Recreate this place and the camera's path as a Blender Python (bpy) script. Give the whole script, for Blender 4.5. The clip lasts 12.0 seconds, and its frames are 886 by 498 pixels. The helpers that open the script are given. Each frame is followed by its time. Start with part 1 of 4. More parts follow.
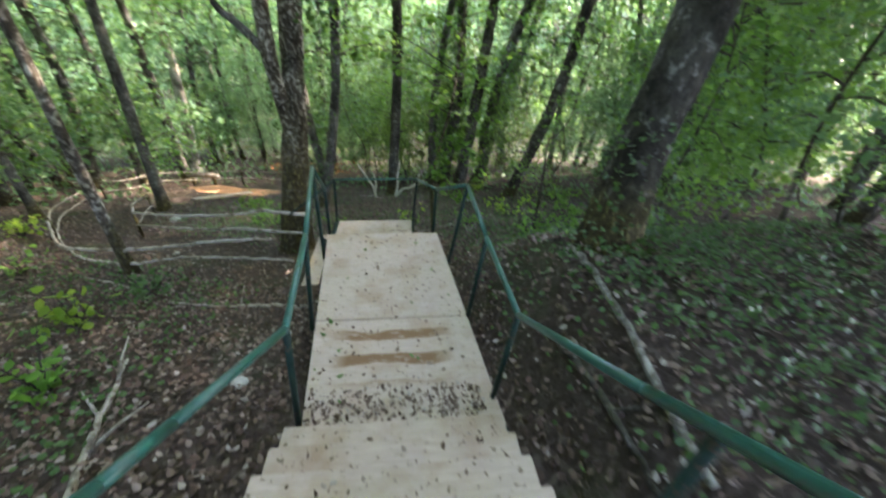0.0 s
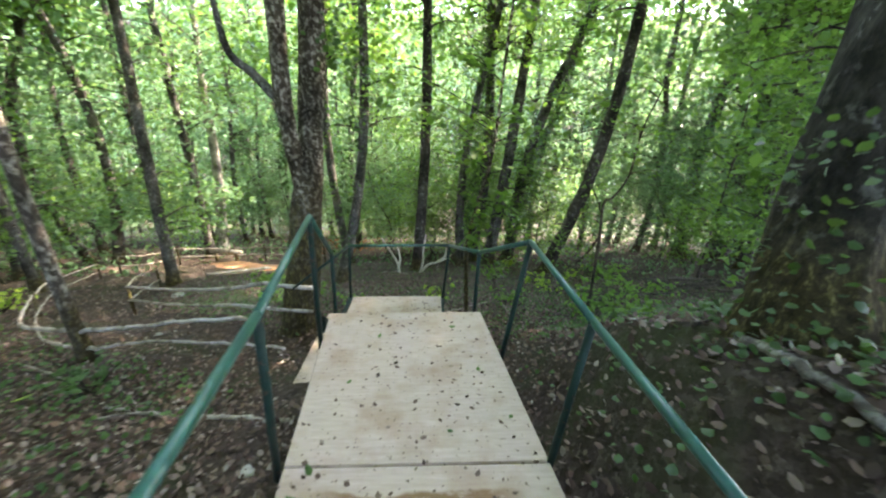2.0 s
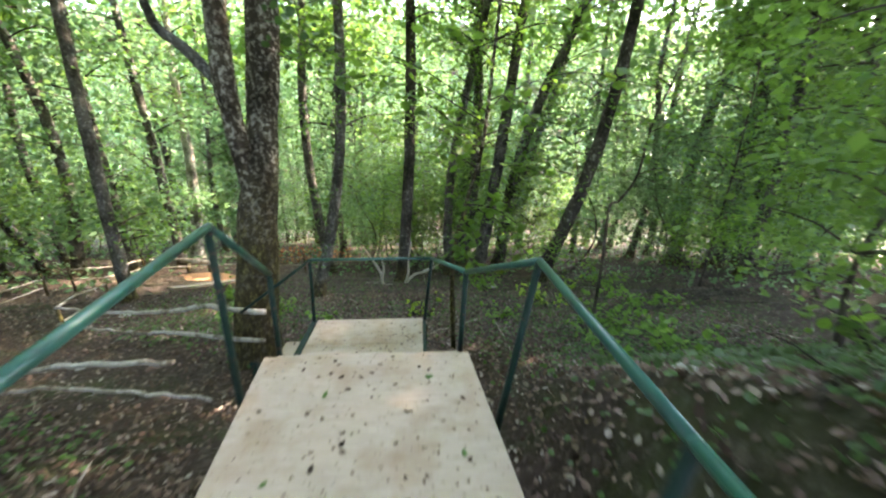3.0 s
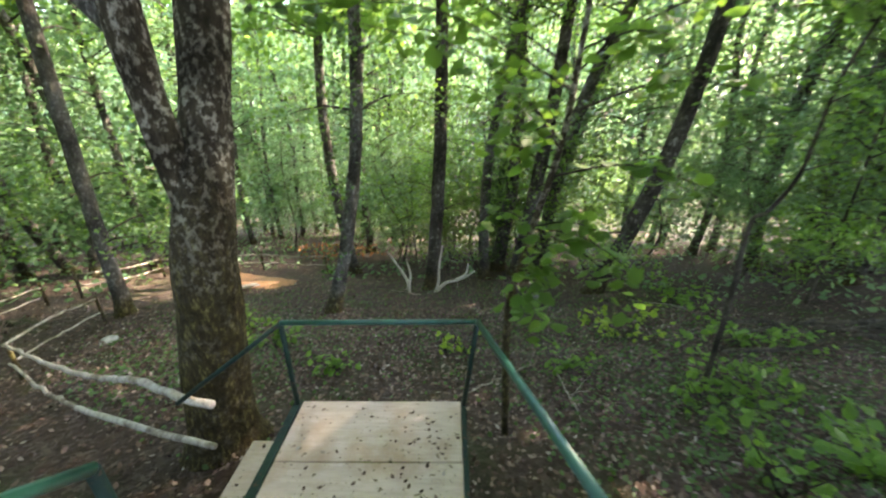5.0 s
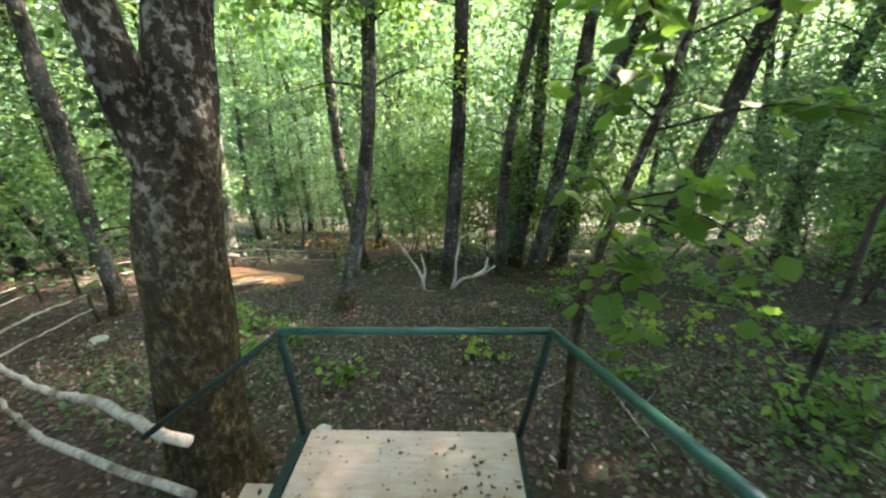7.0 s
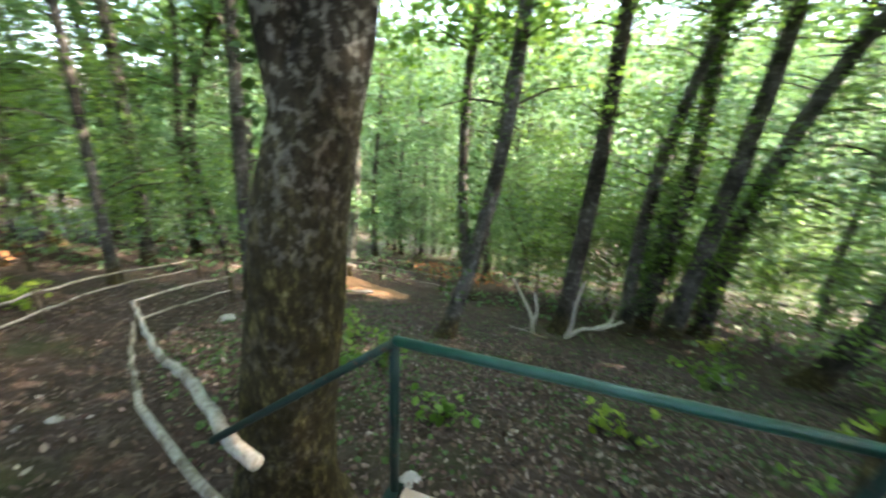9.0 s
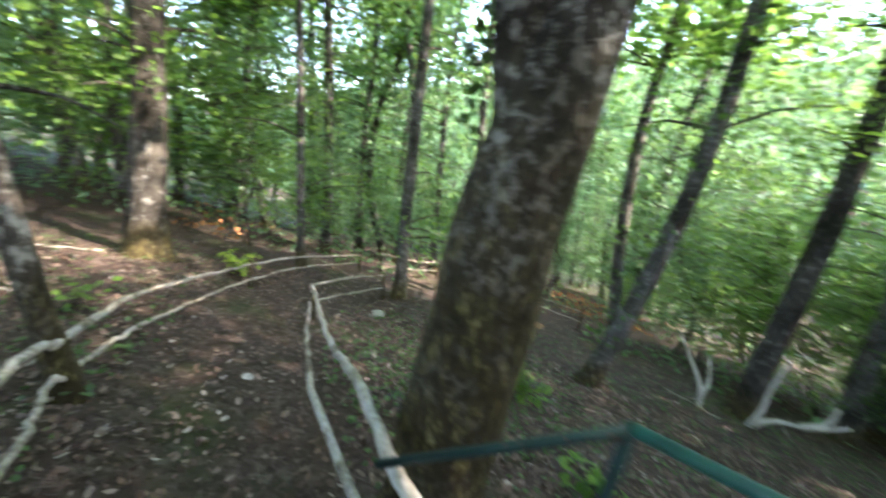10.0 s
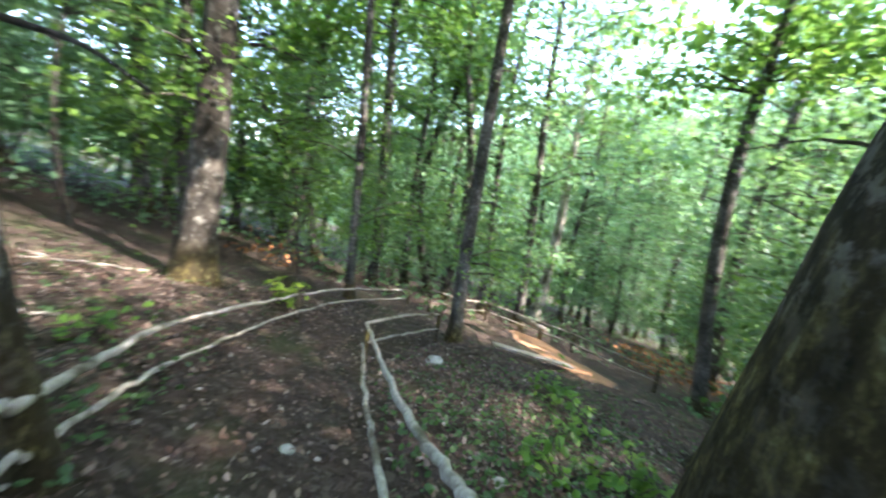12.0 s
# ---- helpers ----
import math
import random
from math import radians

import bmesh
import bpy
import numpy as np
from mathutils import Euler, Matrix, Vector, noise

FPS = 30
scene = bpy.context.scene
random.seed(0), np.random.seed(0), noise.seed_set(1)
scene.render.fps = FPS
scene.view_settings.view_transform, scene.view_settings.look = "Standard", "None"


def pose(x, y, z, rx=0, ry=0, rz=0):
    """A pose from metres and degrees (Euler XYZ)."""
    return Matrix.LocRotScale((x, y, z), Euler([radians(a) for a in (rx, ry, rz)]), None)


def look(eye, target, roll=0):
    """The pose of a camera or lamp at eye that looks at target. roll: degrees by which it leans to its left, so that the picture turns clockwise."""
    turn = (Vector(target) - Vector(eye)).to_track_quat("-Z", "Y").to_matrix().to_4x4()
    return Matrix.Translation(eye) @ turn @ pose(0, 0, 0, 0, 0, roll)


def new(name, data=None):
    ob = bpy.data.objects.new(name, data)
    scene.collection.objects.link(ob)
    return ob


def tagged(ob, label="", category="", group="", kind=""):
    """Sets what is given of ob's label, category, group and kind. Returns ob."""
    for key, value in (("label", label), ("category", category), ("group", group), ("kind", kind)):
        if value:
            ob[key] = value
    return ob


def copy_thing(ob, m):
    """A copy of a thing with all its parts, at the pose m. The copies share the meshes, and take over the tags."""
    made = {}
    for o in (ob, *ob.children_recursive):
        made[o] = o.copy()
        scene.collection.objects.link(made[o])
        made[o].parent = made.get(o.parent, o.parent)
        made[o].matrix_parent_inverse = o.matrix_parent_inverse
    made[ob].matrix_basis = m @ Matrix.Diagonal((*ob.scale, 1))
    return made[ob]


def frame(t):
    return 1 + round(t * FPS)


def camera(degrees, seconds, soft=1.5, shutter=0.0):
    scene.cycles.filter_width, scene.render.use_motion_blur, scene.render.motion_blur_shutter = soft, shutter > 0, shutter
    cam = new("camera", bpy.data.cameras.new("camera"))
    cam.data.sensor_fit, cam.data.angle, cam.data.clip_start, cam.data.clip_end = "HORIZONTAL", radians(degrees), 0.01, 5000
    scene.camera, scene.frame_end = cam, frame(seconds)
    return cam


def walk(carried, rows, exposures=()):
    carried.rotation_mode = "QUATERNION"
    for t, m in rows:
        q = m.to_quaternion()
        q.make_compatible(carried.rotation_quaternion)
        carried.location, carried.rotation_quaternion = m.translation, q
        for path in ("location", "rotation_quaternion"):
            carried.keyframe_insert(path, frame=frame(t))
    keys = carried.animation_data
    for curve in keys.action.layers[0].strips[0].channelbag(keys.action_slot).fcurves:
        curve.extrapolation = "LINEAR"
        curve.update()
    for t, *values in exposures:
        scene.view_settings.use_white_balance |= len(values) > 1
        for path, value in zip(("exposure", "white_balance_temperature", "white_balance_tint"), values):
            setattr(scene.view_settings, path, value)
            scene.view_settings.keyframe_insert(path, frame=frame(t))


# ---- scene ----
cam = camera(100.6, 12.0, soft=2.2, shutter=0.8)
PATH = [
    (0, (0.119, -0.039, 1.871), (0.31, 1.648, 0.813), 2.2),
    (0.5, (0.069, 0.141, 1.766), (0.16, 1.928, 0.872), 1.9),
    (1, (0.081, 0.41, 1.634), (0.11, 2.257, 0.867), 1.4),
    (1.5, (0.075, 0.689, 1.45), (0.1, 2.565, 0.756), 1.0),
    (2, (0.05, 0.867, 1.353), (0.121, 2.75, 0.68), 0.6),
    (2.5, (0.105, 1.138, 1.201), (0.236, 3.028, 0.56), 0.8),
    (4.5, (0.21, 2.753, 1.173), (0.234, 4.642, 0.517), -0.8),
    (5, (0.123, 2.961, 1.125), (0.081, 4.83, 0.413), -0.9),
    (5.5, (0.005, 3.14, 1.084), (-0.077, 4.983, 0.31), -1.3),
    (6, (-0.076, 3.191, 1.101), (-0.16, 5.025, 0.308), -1.2),
    (6.5, (-0.085, 3.323, 0.997), (-0.155, 5.166, 0.223), -1.3),
    (8.5, (-0.317, 3.796, 0.621), (-0.686, 5.679, 0.058), 1.0),
    (9, (-0.408, 3.88, 0.556), (-1.039, 5.7, 0.02), 2.4),
    (9.5, (-0.497, 3.942, 0.498), (-1.46, 5.616, -0.026), 4.1),
    (10, (-0.737, 3.954, 0.517), (-1.992, 5.434, 0.034), 5.9),
    (10.5, (-1.012, 4.013, 0.415), (-2.516, 5.262, -0.006), 6.9),
    (11, (-1.155, 4.085, 0.362), (-2.797, 5.206, 0.002), 8.1),
    (11.5, (-1.317, 4.13, 0.317), (-2.926, 5.274, -0.005), 8.0),
    (12, (-1.506, 4.19, 0.285), (-2.929, 5.52, -0.017), 7.2),
]
UNIT = 1.15  # metres in one unit of the plan below
walk(cam, [(t, look(Vector(eye) * UNIT, Vector(target) * UNIT, roll)) for t, eye, target, roll in PATH], [(0, 4.45, 7100, 19), (2.5, 4.75, 7450, 18), (4.5, 4.65, 7700, 20), (6.5, 4.65, 7400, 20), (8.5, 4.55, 7450, 18), (10, 4.65, 6700, 19), (11, 4.55, 6150, 20), (12, 4.45, 6250, 19)])

# ---- world and sun ----
SUN_AZ, SUN_EL = 62.0, 42.0  # degrees clockwise from +y, and above the horizon
world = bpy.data.worlds.new("sky")
scene.world = world
world.use_nodes = True
wn = world.node_tree.nodes
sky = wn.new("ShaderNodeTexSky")
sky.sky_type = "NISHITA"
sky.sun_disc = False
sky.sun_elevation, sky.sun_rotation = radians(SUN_EL), radians(SUN_AZ)
wn["Background"].inputs["Strength"].default_value = 0.15
world.node_tree.links.new(sky.outputs["Color"], wn["Background"].inputs["Color"])
sun = new("sun", bpy.data.lights.new("sun", "SUN"))
sun.data.energy, sun.data.angle, sun.data.color = 2.1, radians(0.6), (1.0, 0.93, 0.8)
_az, _el = radians(SUN_AZ), radians(SUN_EL)
_to_sun = Vector((math.sin(_az) * math.cos(_el), math.cos(_az) * math.cos(_el), math.sin(_el)))
sun.matrix_world = look(_to_sun * 100, (0, 0, 0))

# ---- materials ----


def mat(name, rough=0.8, metal=0.0, spec=0.3):
    m = bpy.data.materials.new(name)
    m.use_nodes = True
    n, l = m.node_tree.nodes, m.node_tree.links
    b = n["Principled BSDF"]
    b.inputs["Roughness"].default_value, b.inputs["Metallic"].default_value = rough, metal
    b.inputs["Specular IOR Level"].default_value = spec
    return m, n, l, b


def coords(n, l, scale=(1, 1, 1), kind="Object"):
    tc, mp = n.new("ShaderNodeTexCoord"), n.new("ShaderNodeMapping")
    mp.inputs["Scale"].default_value = scale
    l.new(tc.outputs[kind], mp.inputs["Vector"])
    return mp.outputs["Vector"]


def fbm(n, l, vec, scale, detail=6.0, rough=0.6):
    t = n.new("ShaderNodeTexNoise")
    t.inputs["Scale"].default_value, t.inputs["Detail"].default_value, t.inputs["Roughness"].default_value = scale, detail, rough
    l.new(vec, t.inputs["Vector"])
    return t.outputs["Fac"]


def ramp(n, l, fac, stops, hard=False):
    r = n.new("ShaderNodeValToRGB")
    if hard:
        r.color_ramp.interpolation = "CONSTANT"
    e = r.color_ramp.elements
    while len(e) < len(stops):
        e.new(0.5)
    for el, (p, c) in zip(e, stops):
        el.position, el.color = p, (*c, 1) if len(c) == 3 else c
    l.new(fac, r.inputs["Fac"])
    return r.outputs["Color"]


def mix(n, l, fac, a, b, kind="MIX"):
    m = n.new("ShaderNodeMix")
    m.data_type, m.blend_type = "RGBA", kind
    for sock, v in ((m.inputs["Factor"], fac), (m.inputs[6], a), (m.inputs[7], b)):
        if isinstance(v, (int, float)):
            sock.default_value = v
        elif isinstance(v, tuple):
            sock.default_value = (*v, 1)
        else:
            l.new(v, sock)
    return m.outputs[2]


def bump(n, l, b, height, strength=0.5, dist=0.02):
    bp = n.new("ShaderNodeBump")
    bp.inputs["Strength"].default_value, bp.inputs["Distance"].default_value = strength, dist
    l.new(height, bp.inputs["Height"])
    l.new(bp.outputs["Normal"], b.inputs["Normal"])


def leaf_material(name, dark, mid, light, clear=0.45, warm=0.55):
    m, n, l, b = mat(name, 0.5, 0, 0.35)
    g, o = n.new("ShaderNodeNewGeometry"), n.new("ShaderNodeObjectInfo")
    c = ramp(n, l, g.outputs["Random Per Island"], [(0.0, dark), (0.55, mid), (1.0, light)])
    hs = n.new("ShaderNodeHueSaturation")
    mr = n.new("ShaderNodeMapRange")
    mr.inputs["To Min"].default_value, mr.inputs["To Max"].default_value = 0.75, 1.25
    l.new(o.outputs["Random"], mr.inputs["Value"])
    l.new(mr.outputs["Result"], hs.inputs["Value"])
    l.new(c, hs.inputs["Color"])
    l.new(hs.outputs["Color"], b.inputs["Base Color"])
    t = n.new("ShaderNodeBsdfTranslucent")
    y = mix(n, l, warm, hs.outputs["Color"], (0.30, 0.52, 0.07))
    l.new(y, t.inputs["Color"])
    s = n.new("ShaderNodeMixShader")
    s.inputs["Fac"].default_value = clear
    l.new(b.outputs["BSDF"], s.inputs[1])
    l.new(t.outputs["BSDF"], s.inputs[2])
    l.new(s.outputs["Shader"], n["Material Output"].inputs["Surface"])
    return m


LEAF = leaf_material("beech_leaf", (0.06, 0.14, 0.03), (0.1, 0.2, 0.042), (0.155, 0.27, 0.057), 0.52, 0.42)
# paler, bluer copy of the beech leaf: distance haze put into its colour
LEAF_HAZED = leaf_material("hazed_leaf", (0.07, 0.15, 0.078), (0.11, 0.205, 0.107), (0.155, 0.26, 0.138), 0.46, 0.32)
LEAF_BROAD = leaf_material("broad_leaf", (0.045, 0.125, 0.022), (0.07, 0.17, 0.026), (0.11, 0.22, 0.03), 0.5)
LEAF_IVY = leaf_material("ivy_leaf", (0.02, 0.05, 0.016), (0.03, 0.075, 0.02), (0.05, 0.11, 0.03), 0.2)
LEAF_YOUNG = leaf_material("young_leaf", (0.12, 0.2, 0.02), (0.2, 0.3, 0.03), (0.3, 0.38, 0.04), 0.5)


def dead_leaf_material():
    m, n, l, b = mat("dead_leaf", 0.75, 0, 0.2)
    g = n.new("ShaderNodeNewGeometry")
    c = ramp(n, l, g.outputs["Random Per Island"], [(0.0, (0.035, 0.022, 0.016)), (0.4, (0.08, 0.049, 0.037)), (0.75, (0.145, 0.098, 0.076)), (0.93, (0.21, 0.16, 0.13)), (1.0, (0.3, 0.26, 0.225))])
    l.new(c, b.inputs["Base Color"])
    return m


DEAD_LEAF = dead_leaf_material()


def bark_material(name, dark, mid, pale, pale_at=0.56, dark_foot=0.0, scale=1.0, blot_scale=24.0):
    m, n, l, b = mat(name, 0.9, 0, 0.15)
    v = coords(n, l, (scale, scale, scale * 0.4))
    w = coords(n, l, (scale, scale, scale * 0.75))
    fine = fbm(n, l, v, 30, 8, 0.75)
    blot = fbm(n, l, w, blot_scale, 6, 0.68)
    big = fbm(n, l, w, 3.2, 4, 0.55)
    c = ramp(n, l, fine, [(0.3, dark), (0.62, mid)])
    patch = ramp(n, l, blot, [(pale_at - 0.045, (0, 0, 0)), (pale_at + 0.045, (1, 1, 1))])
    c = mix(n, l, patch, c, pale)
    dk = ramp(n, l, big, [(0.38, (0.3, 0.29, 0.27)), (0.58, (1, 1, 1))])
    c = mix(n, l, 1.0, c, dk, "MULTIPLY")
    # dark olive brown with paler flecks towards the foot, faded out by height
    if dark_foot:
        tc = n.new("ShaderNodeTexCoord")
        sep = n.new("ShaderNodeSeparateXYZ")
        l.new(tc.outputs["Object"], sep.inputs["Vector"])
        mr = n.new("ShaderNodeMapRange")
        mr.inputs["From Min"].default_value, mr.inputs["From Max"].default_value = dark_foot, dark_foot * 0.62
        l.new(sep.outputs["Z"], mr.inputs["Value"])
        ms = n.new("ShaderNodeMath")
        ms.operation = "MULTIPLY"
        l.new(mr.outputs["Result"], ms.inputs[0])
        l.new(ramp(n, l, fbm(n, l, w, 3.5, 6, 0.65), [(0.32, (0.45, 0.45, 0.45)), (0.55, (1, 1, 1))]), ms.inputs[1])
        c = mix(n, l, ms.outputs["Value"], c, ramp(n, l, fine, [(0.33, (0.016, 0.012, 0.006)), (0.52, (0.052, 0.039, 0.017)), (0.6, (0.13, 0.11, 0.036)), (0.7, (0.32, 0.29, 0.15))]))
    l.new(c, b.inputs["Base Color"])
    h = mix(n, l, 0.4, fine, blot)
    bump(n, l, b, h, 1.0, 0.05)
    return m


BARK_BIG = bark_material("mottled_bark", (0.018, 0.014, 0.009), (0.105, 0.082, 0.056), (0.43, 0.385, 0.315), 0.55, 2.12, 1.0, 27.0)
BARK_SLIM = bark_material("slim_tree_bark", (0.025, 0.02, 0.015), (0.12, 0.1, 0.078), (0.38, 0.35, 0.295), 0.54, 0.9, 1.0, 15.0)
BARK_POLE = bark_material("fallen_pole_bark", (0.09, 0.075, 0.06), (0.24, 0.21, 0.175), (0.4, 0.37, 0.32), 0.52)
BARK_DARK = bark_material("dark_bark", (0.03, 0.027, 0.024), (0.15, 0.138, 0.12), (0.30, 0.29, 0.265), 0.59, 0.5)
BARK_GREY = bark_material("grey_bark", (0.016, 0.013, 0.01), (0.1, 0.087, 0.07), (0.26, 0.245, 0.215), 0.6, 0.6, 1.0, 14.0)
BARK_PALE = bark_material("pale_birch_bark", (0.07, 0.06, 0.05), (0.30, 0.27, 0.22), (0.5, 0.46, 0.4), 0.5)
BARK_THIN = bark_material("twig_bark", (0.04, 0.034, 0.028), (0.11, 0.095, 0.075), (0.2, 0.18, 0.15), 0.6)


def pole_material():
    m, n, l, b = mat("weathered_pole", 0.8, 0, 0.2)
    v = coords(n, l)
    f = fbm(n, l, v, 30, 6, 0.7)
    c = ramp(n, l, f, [(0.3, (0.17, 0.14, 0.115)), (0.55, (0.35, 0.315, 0.265)), (0.75, (0.5, 0.465, 0.405))])
    d = ramp(n, l, fbm(n, l, v, 6, 4, 0.6), [(0.36, (0.4, 0.36, 0.3)), (0.5, (1, 1, 1))])
    l.new(mix(n, l, 1.0, c, d, "MULTIPLY"), b.inputs["Base Color"])
    bump(n, l, b, f, 0.5, 0.01)
    return m


POLE = pole_material()



def wood_material(name, base, stain):
    m, n, l, b = mat(name, 0.75, 0, 0.25)
    v = coords(n, l, (1, 9, 9))
    u = coords(n, l)
    grain = fbm(n, l, v, 7, 7, 0.65)
    c = ramp(n, l, grain, [(0.3, tuple(k * 0.72 for k in base)), (0.7, base)])
    s1 = ramp(n, l, fbm(n, l, u, 3.0, 6, 0.65), [(0.48, (0, 0, 0)), (0.7, (1, 1, 1))])
    c = mix(n, l, s1, c, stain)
    s2 = ramp(n, l, fbm(n, l, u, 38, 3, 0.5), [(0.63, (0, 0, 0)), (0.7, (1, 1, 1))])
    c = mix(n, l, s2, c, (0.12, 0.09, 0.06))
    l.new(c, b.inputs["Base Color"])
    bump(n, l, b, grain, 0.25, 0.004)
    return m


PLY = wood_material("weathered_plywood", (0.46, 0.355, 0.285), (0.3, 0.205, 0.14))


def worn_material():
    """Plywood whose top ply is worn through to brown in ragged bands across the walk."""
    m = PLY.copy()
    m.name = "worn_plywood"
    n, l = m.node_tree.nodes, m.node_tree.links
    b = n["Principled BSDF"]
    base = b.inputs["Base Color"].links[0].from_socket
    sep = n.new("ShaderNodeSeparateXYZ")
    l.new(coords(n, l), sep.inputs["Vector"])
    wv = n.new("ShaderNodeTexWave")
    wv.wave_type, wv.bands_direction = "BANDS", "Y"
    wv.inputs["Scale"].default_value, wv.inputs["Distortion"].default_value, wv.inputs["Detail"].default_value, wv.inputs["Detail Scale"].default_value = 1.45, 1.6, 4.0, 2.5
    l.new(coords(n, l), wv.inputs["Vector"])
    ax = n.new("ShaderNodeMath")
    ax.operation = "ABSOLUTE"
    l.new(sep.outputs["X"], ax.inputs[0])
    inner = ramp(n, l, ax.outputs["Value"], [(0.28, (1, 1, 1)), (0.42, (0, 0, 0))])
    f = ramp(n, l, wv.outputs["Fac"], [(0.55, (0, 0, 0)), (0.75, (1, 1, 1))])
    rag = ramp(n, l, fbm(n, l, coords(n, l, (1, 2.5, 1)), 9, 6, 0.7), [(0.33, (0, 0, 0)), (0.47, (1, 1, 1))])
    far = n.new("ShaderNodeMapRange")
    far.inputs["From Min"].default_value, far.inputs["From Max"].default_value = 1.4, 1.5
    l.new(sep.outputs["Y"], far.inputs["Value"])
    f = mix(n, l, 1.0, f, far.outputs["Result"], "MULTIPLY")
    k = mix(n, l, 1.0, mix(n, l, 1.0, f, inner, "MULTIPLY"), rag, "MULTIPLY")
    c = mix(n, l, k, base, (0.19, 0.105, 0.052))
    l.new(c, b.inputs["Base Color"])
    return m


PLY_WORN = worn_material()
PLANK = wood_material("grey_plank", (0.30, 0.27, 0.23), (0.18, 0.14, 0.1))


def paint_material(name, colour, chipped=0.66):
    m, n, l, b = mat(name, 0.38, 0, 0.5)
    u = coords(n, l)
    f = fbm(n, l, u, 14, 6, 0.65)
    c = ramp(n, l, f, [(0.35, tuple(k * 0.6 for k in colour)), (0.6, colour)])
    r = ramp(n, l, fbm(n, l, u, 22, 5, 0.7), [(chipped, (0, 0, 0)), (chipped + 0.04, (1, 1, 1))])
    l.new(mix(n, l, r, c, (0.05, 0.03, 0.02)), b.inputs["Base Color"])
    bump(n, l, b, f, 0.15, 0.003)
    return m


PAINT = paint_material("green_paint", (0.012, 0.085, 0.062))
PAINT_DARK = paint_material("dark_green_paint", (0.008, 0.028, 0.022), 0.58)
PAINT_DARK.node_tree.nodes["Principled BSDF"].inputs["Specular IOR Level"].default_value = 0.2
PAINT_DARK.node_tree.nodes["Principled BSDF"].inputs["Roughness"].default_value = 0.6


def ground_material():
    m, n, l, b = mat("forest_floor", 0.95, 0, 0.1)
    v = coords(n, l)
    a = fbm(n, l, v, 1.3, 5, 0.6)
    f = fbm(n, l, v, 22, 8, 0.75)
    vor = n.new("ShaderNodeTexVoronoi")
    vor.inputs["Scale"].default_value = 30
    wob = n.new("ShaderNodeTexNoise")
    wob.inputs["Scale"].default_value = 20
    wob.inputs["Detail"].default_value = 4
    l.new(v, wob.inputs["Vector"])
    l.new(mix(n, l, 0.12, v, wob.outputs["Color"]), vor.inputs["Vector"])
    sep = n.new("ShaderNodeSeparateColor")
    l.new(vor.outputs["Color"], sep.inputs["Color"])
    litter = ramp(n, l, sep.outputs["Red"], [(0.0, (0.025, 0.018, 0.014)), (0.5, (0.07, 0.048, 0.039)), (0.85, (0.125, 0.092, 0.076)), (1.0, (0.2, 0.16, 0.135))])
    soil = ramp(n, l, f, [(0.3, (0.02, 0.0145, 0.0115)), (0.7, (0.07, 0.051, 0.042))])
    c = mix(n, l, 0.4, soil, litter)
    green = ramp(n, l, a, [(0.5, (0, 0, 0)), (0.66, (1, 1, 1))])
    gf = n.new("ShaderNodeMath")
    gf.operation = "MULTIPLY"
    gf.inputs[1].default_value = 0.6
    l.new(green, gf.inputs[0])
    c = mix(n, l, gf.outputs["Value"], c, (0.035, 0.05, 0.018))
    l.new(c, b.inputs["Base Color"])
    bump(n, l, b, f, 0.8, 0.04)
    return m


GROUND = ground_material()


def plain(name, colour, rough=0.8, scale=8.0):
    m, n, l, b = mat(name, rough, 0, 0.25)
    f = fbm(n, l, coords(n, l), scale, 6, 0.65)
    l.new(ramp(n, l, f, [(0.3, tuple(k * 0.6 for k in colour)), (0.7, colour)]), b.inputs["Base Color"])
    bump(n, l, b, f, 0.4, 0.01)
    return m


STONE = plain("pale_stone", (0.42, 0.40, 0.36), 0.85, 12)
EARTH = plain("bare_red_earth", (0.36, 0.19, 0.10), 0.95, 5)
BRACKEN = plain("rusty_bracken", (0.34, 0.15, 0.06), 0.8, 20)

# ---- mesh helpers ----


def obj(name, verts, faces, material, parent=None, label="", smooth=True):
    me = bpy.data.meshes.new(name)
    me.from_pydata([tuple(v) for v in verts], [], [tuple(f) for f in faces])
    me.materials.append(material)
    if smooth:
        me.polygons.foreach_set("use_smooth", [True] * len(me.polygons))
    me.update()
    ob = new(name, me)
    if parent:
        ob.parent = parent
    if label:
        ob["label"] = label
    return ob


def part(name, bm, material, parent, label=""):
    me = bpy.data.meshes.new(name)
    bm.to_mesh(me)
    bm.free()
    me.materials.append(material)
    ob = new(name, me)
    ob.parent = parent
    if label:
        ob["label"] = label
    return ob


def root(name, at, label, category, group="", kind=""):
    e = new(name)
    e.empty_display_size = 0.1
    e.matrix_world = at if isinstance(at, Matrix) else Matrix.Translation(at)
    return tagged(e, label, category, group, kind)


def box(x0, x1, y0, y1, z0, z1, bevel=0.006, wobble=0.0, seed=0):
    bm = bmesh.new()
    bmesh.ops.create_cube(bm, size=1.0)
    for v in bm.verts:
        v.co = Vector(((x0 + x1) / 2 + v.co.x * (x1 - x0), (y0 + y1) / 2 + v.co.y * (y1 - y0), (z0 + z1) / 2 + v.co.z * (z1 - z0)))
    if bevel:
        bmesh.ops.bevel(bm, geom=list(bm.edges), offset=bevel, segments=2, affect="EDGES")
    rnd = random.Random(seed)
    if wobble:
        for v in bm.verts:
            v.co += Vector((rnd.uniform(-1, 1), rnd.uniform(-1, 1), rnd.uniform(-1, 1))) * wobble
    return bm


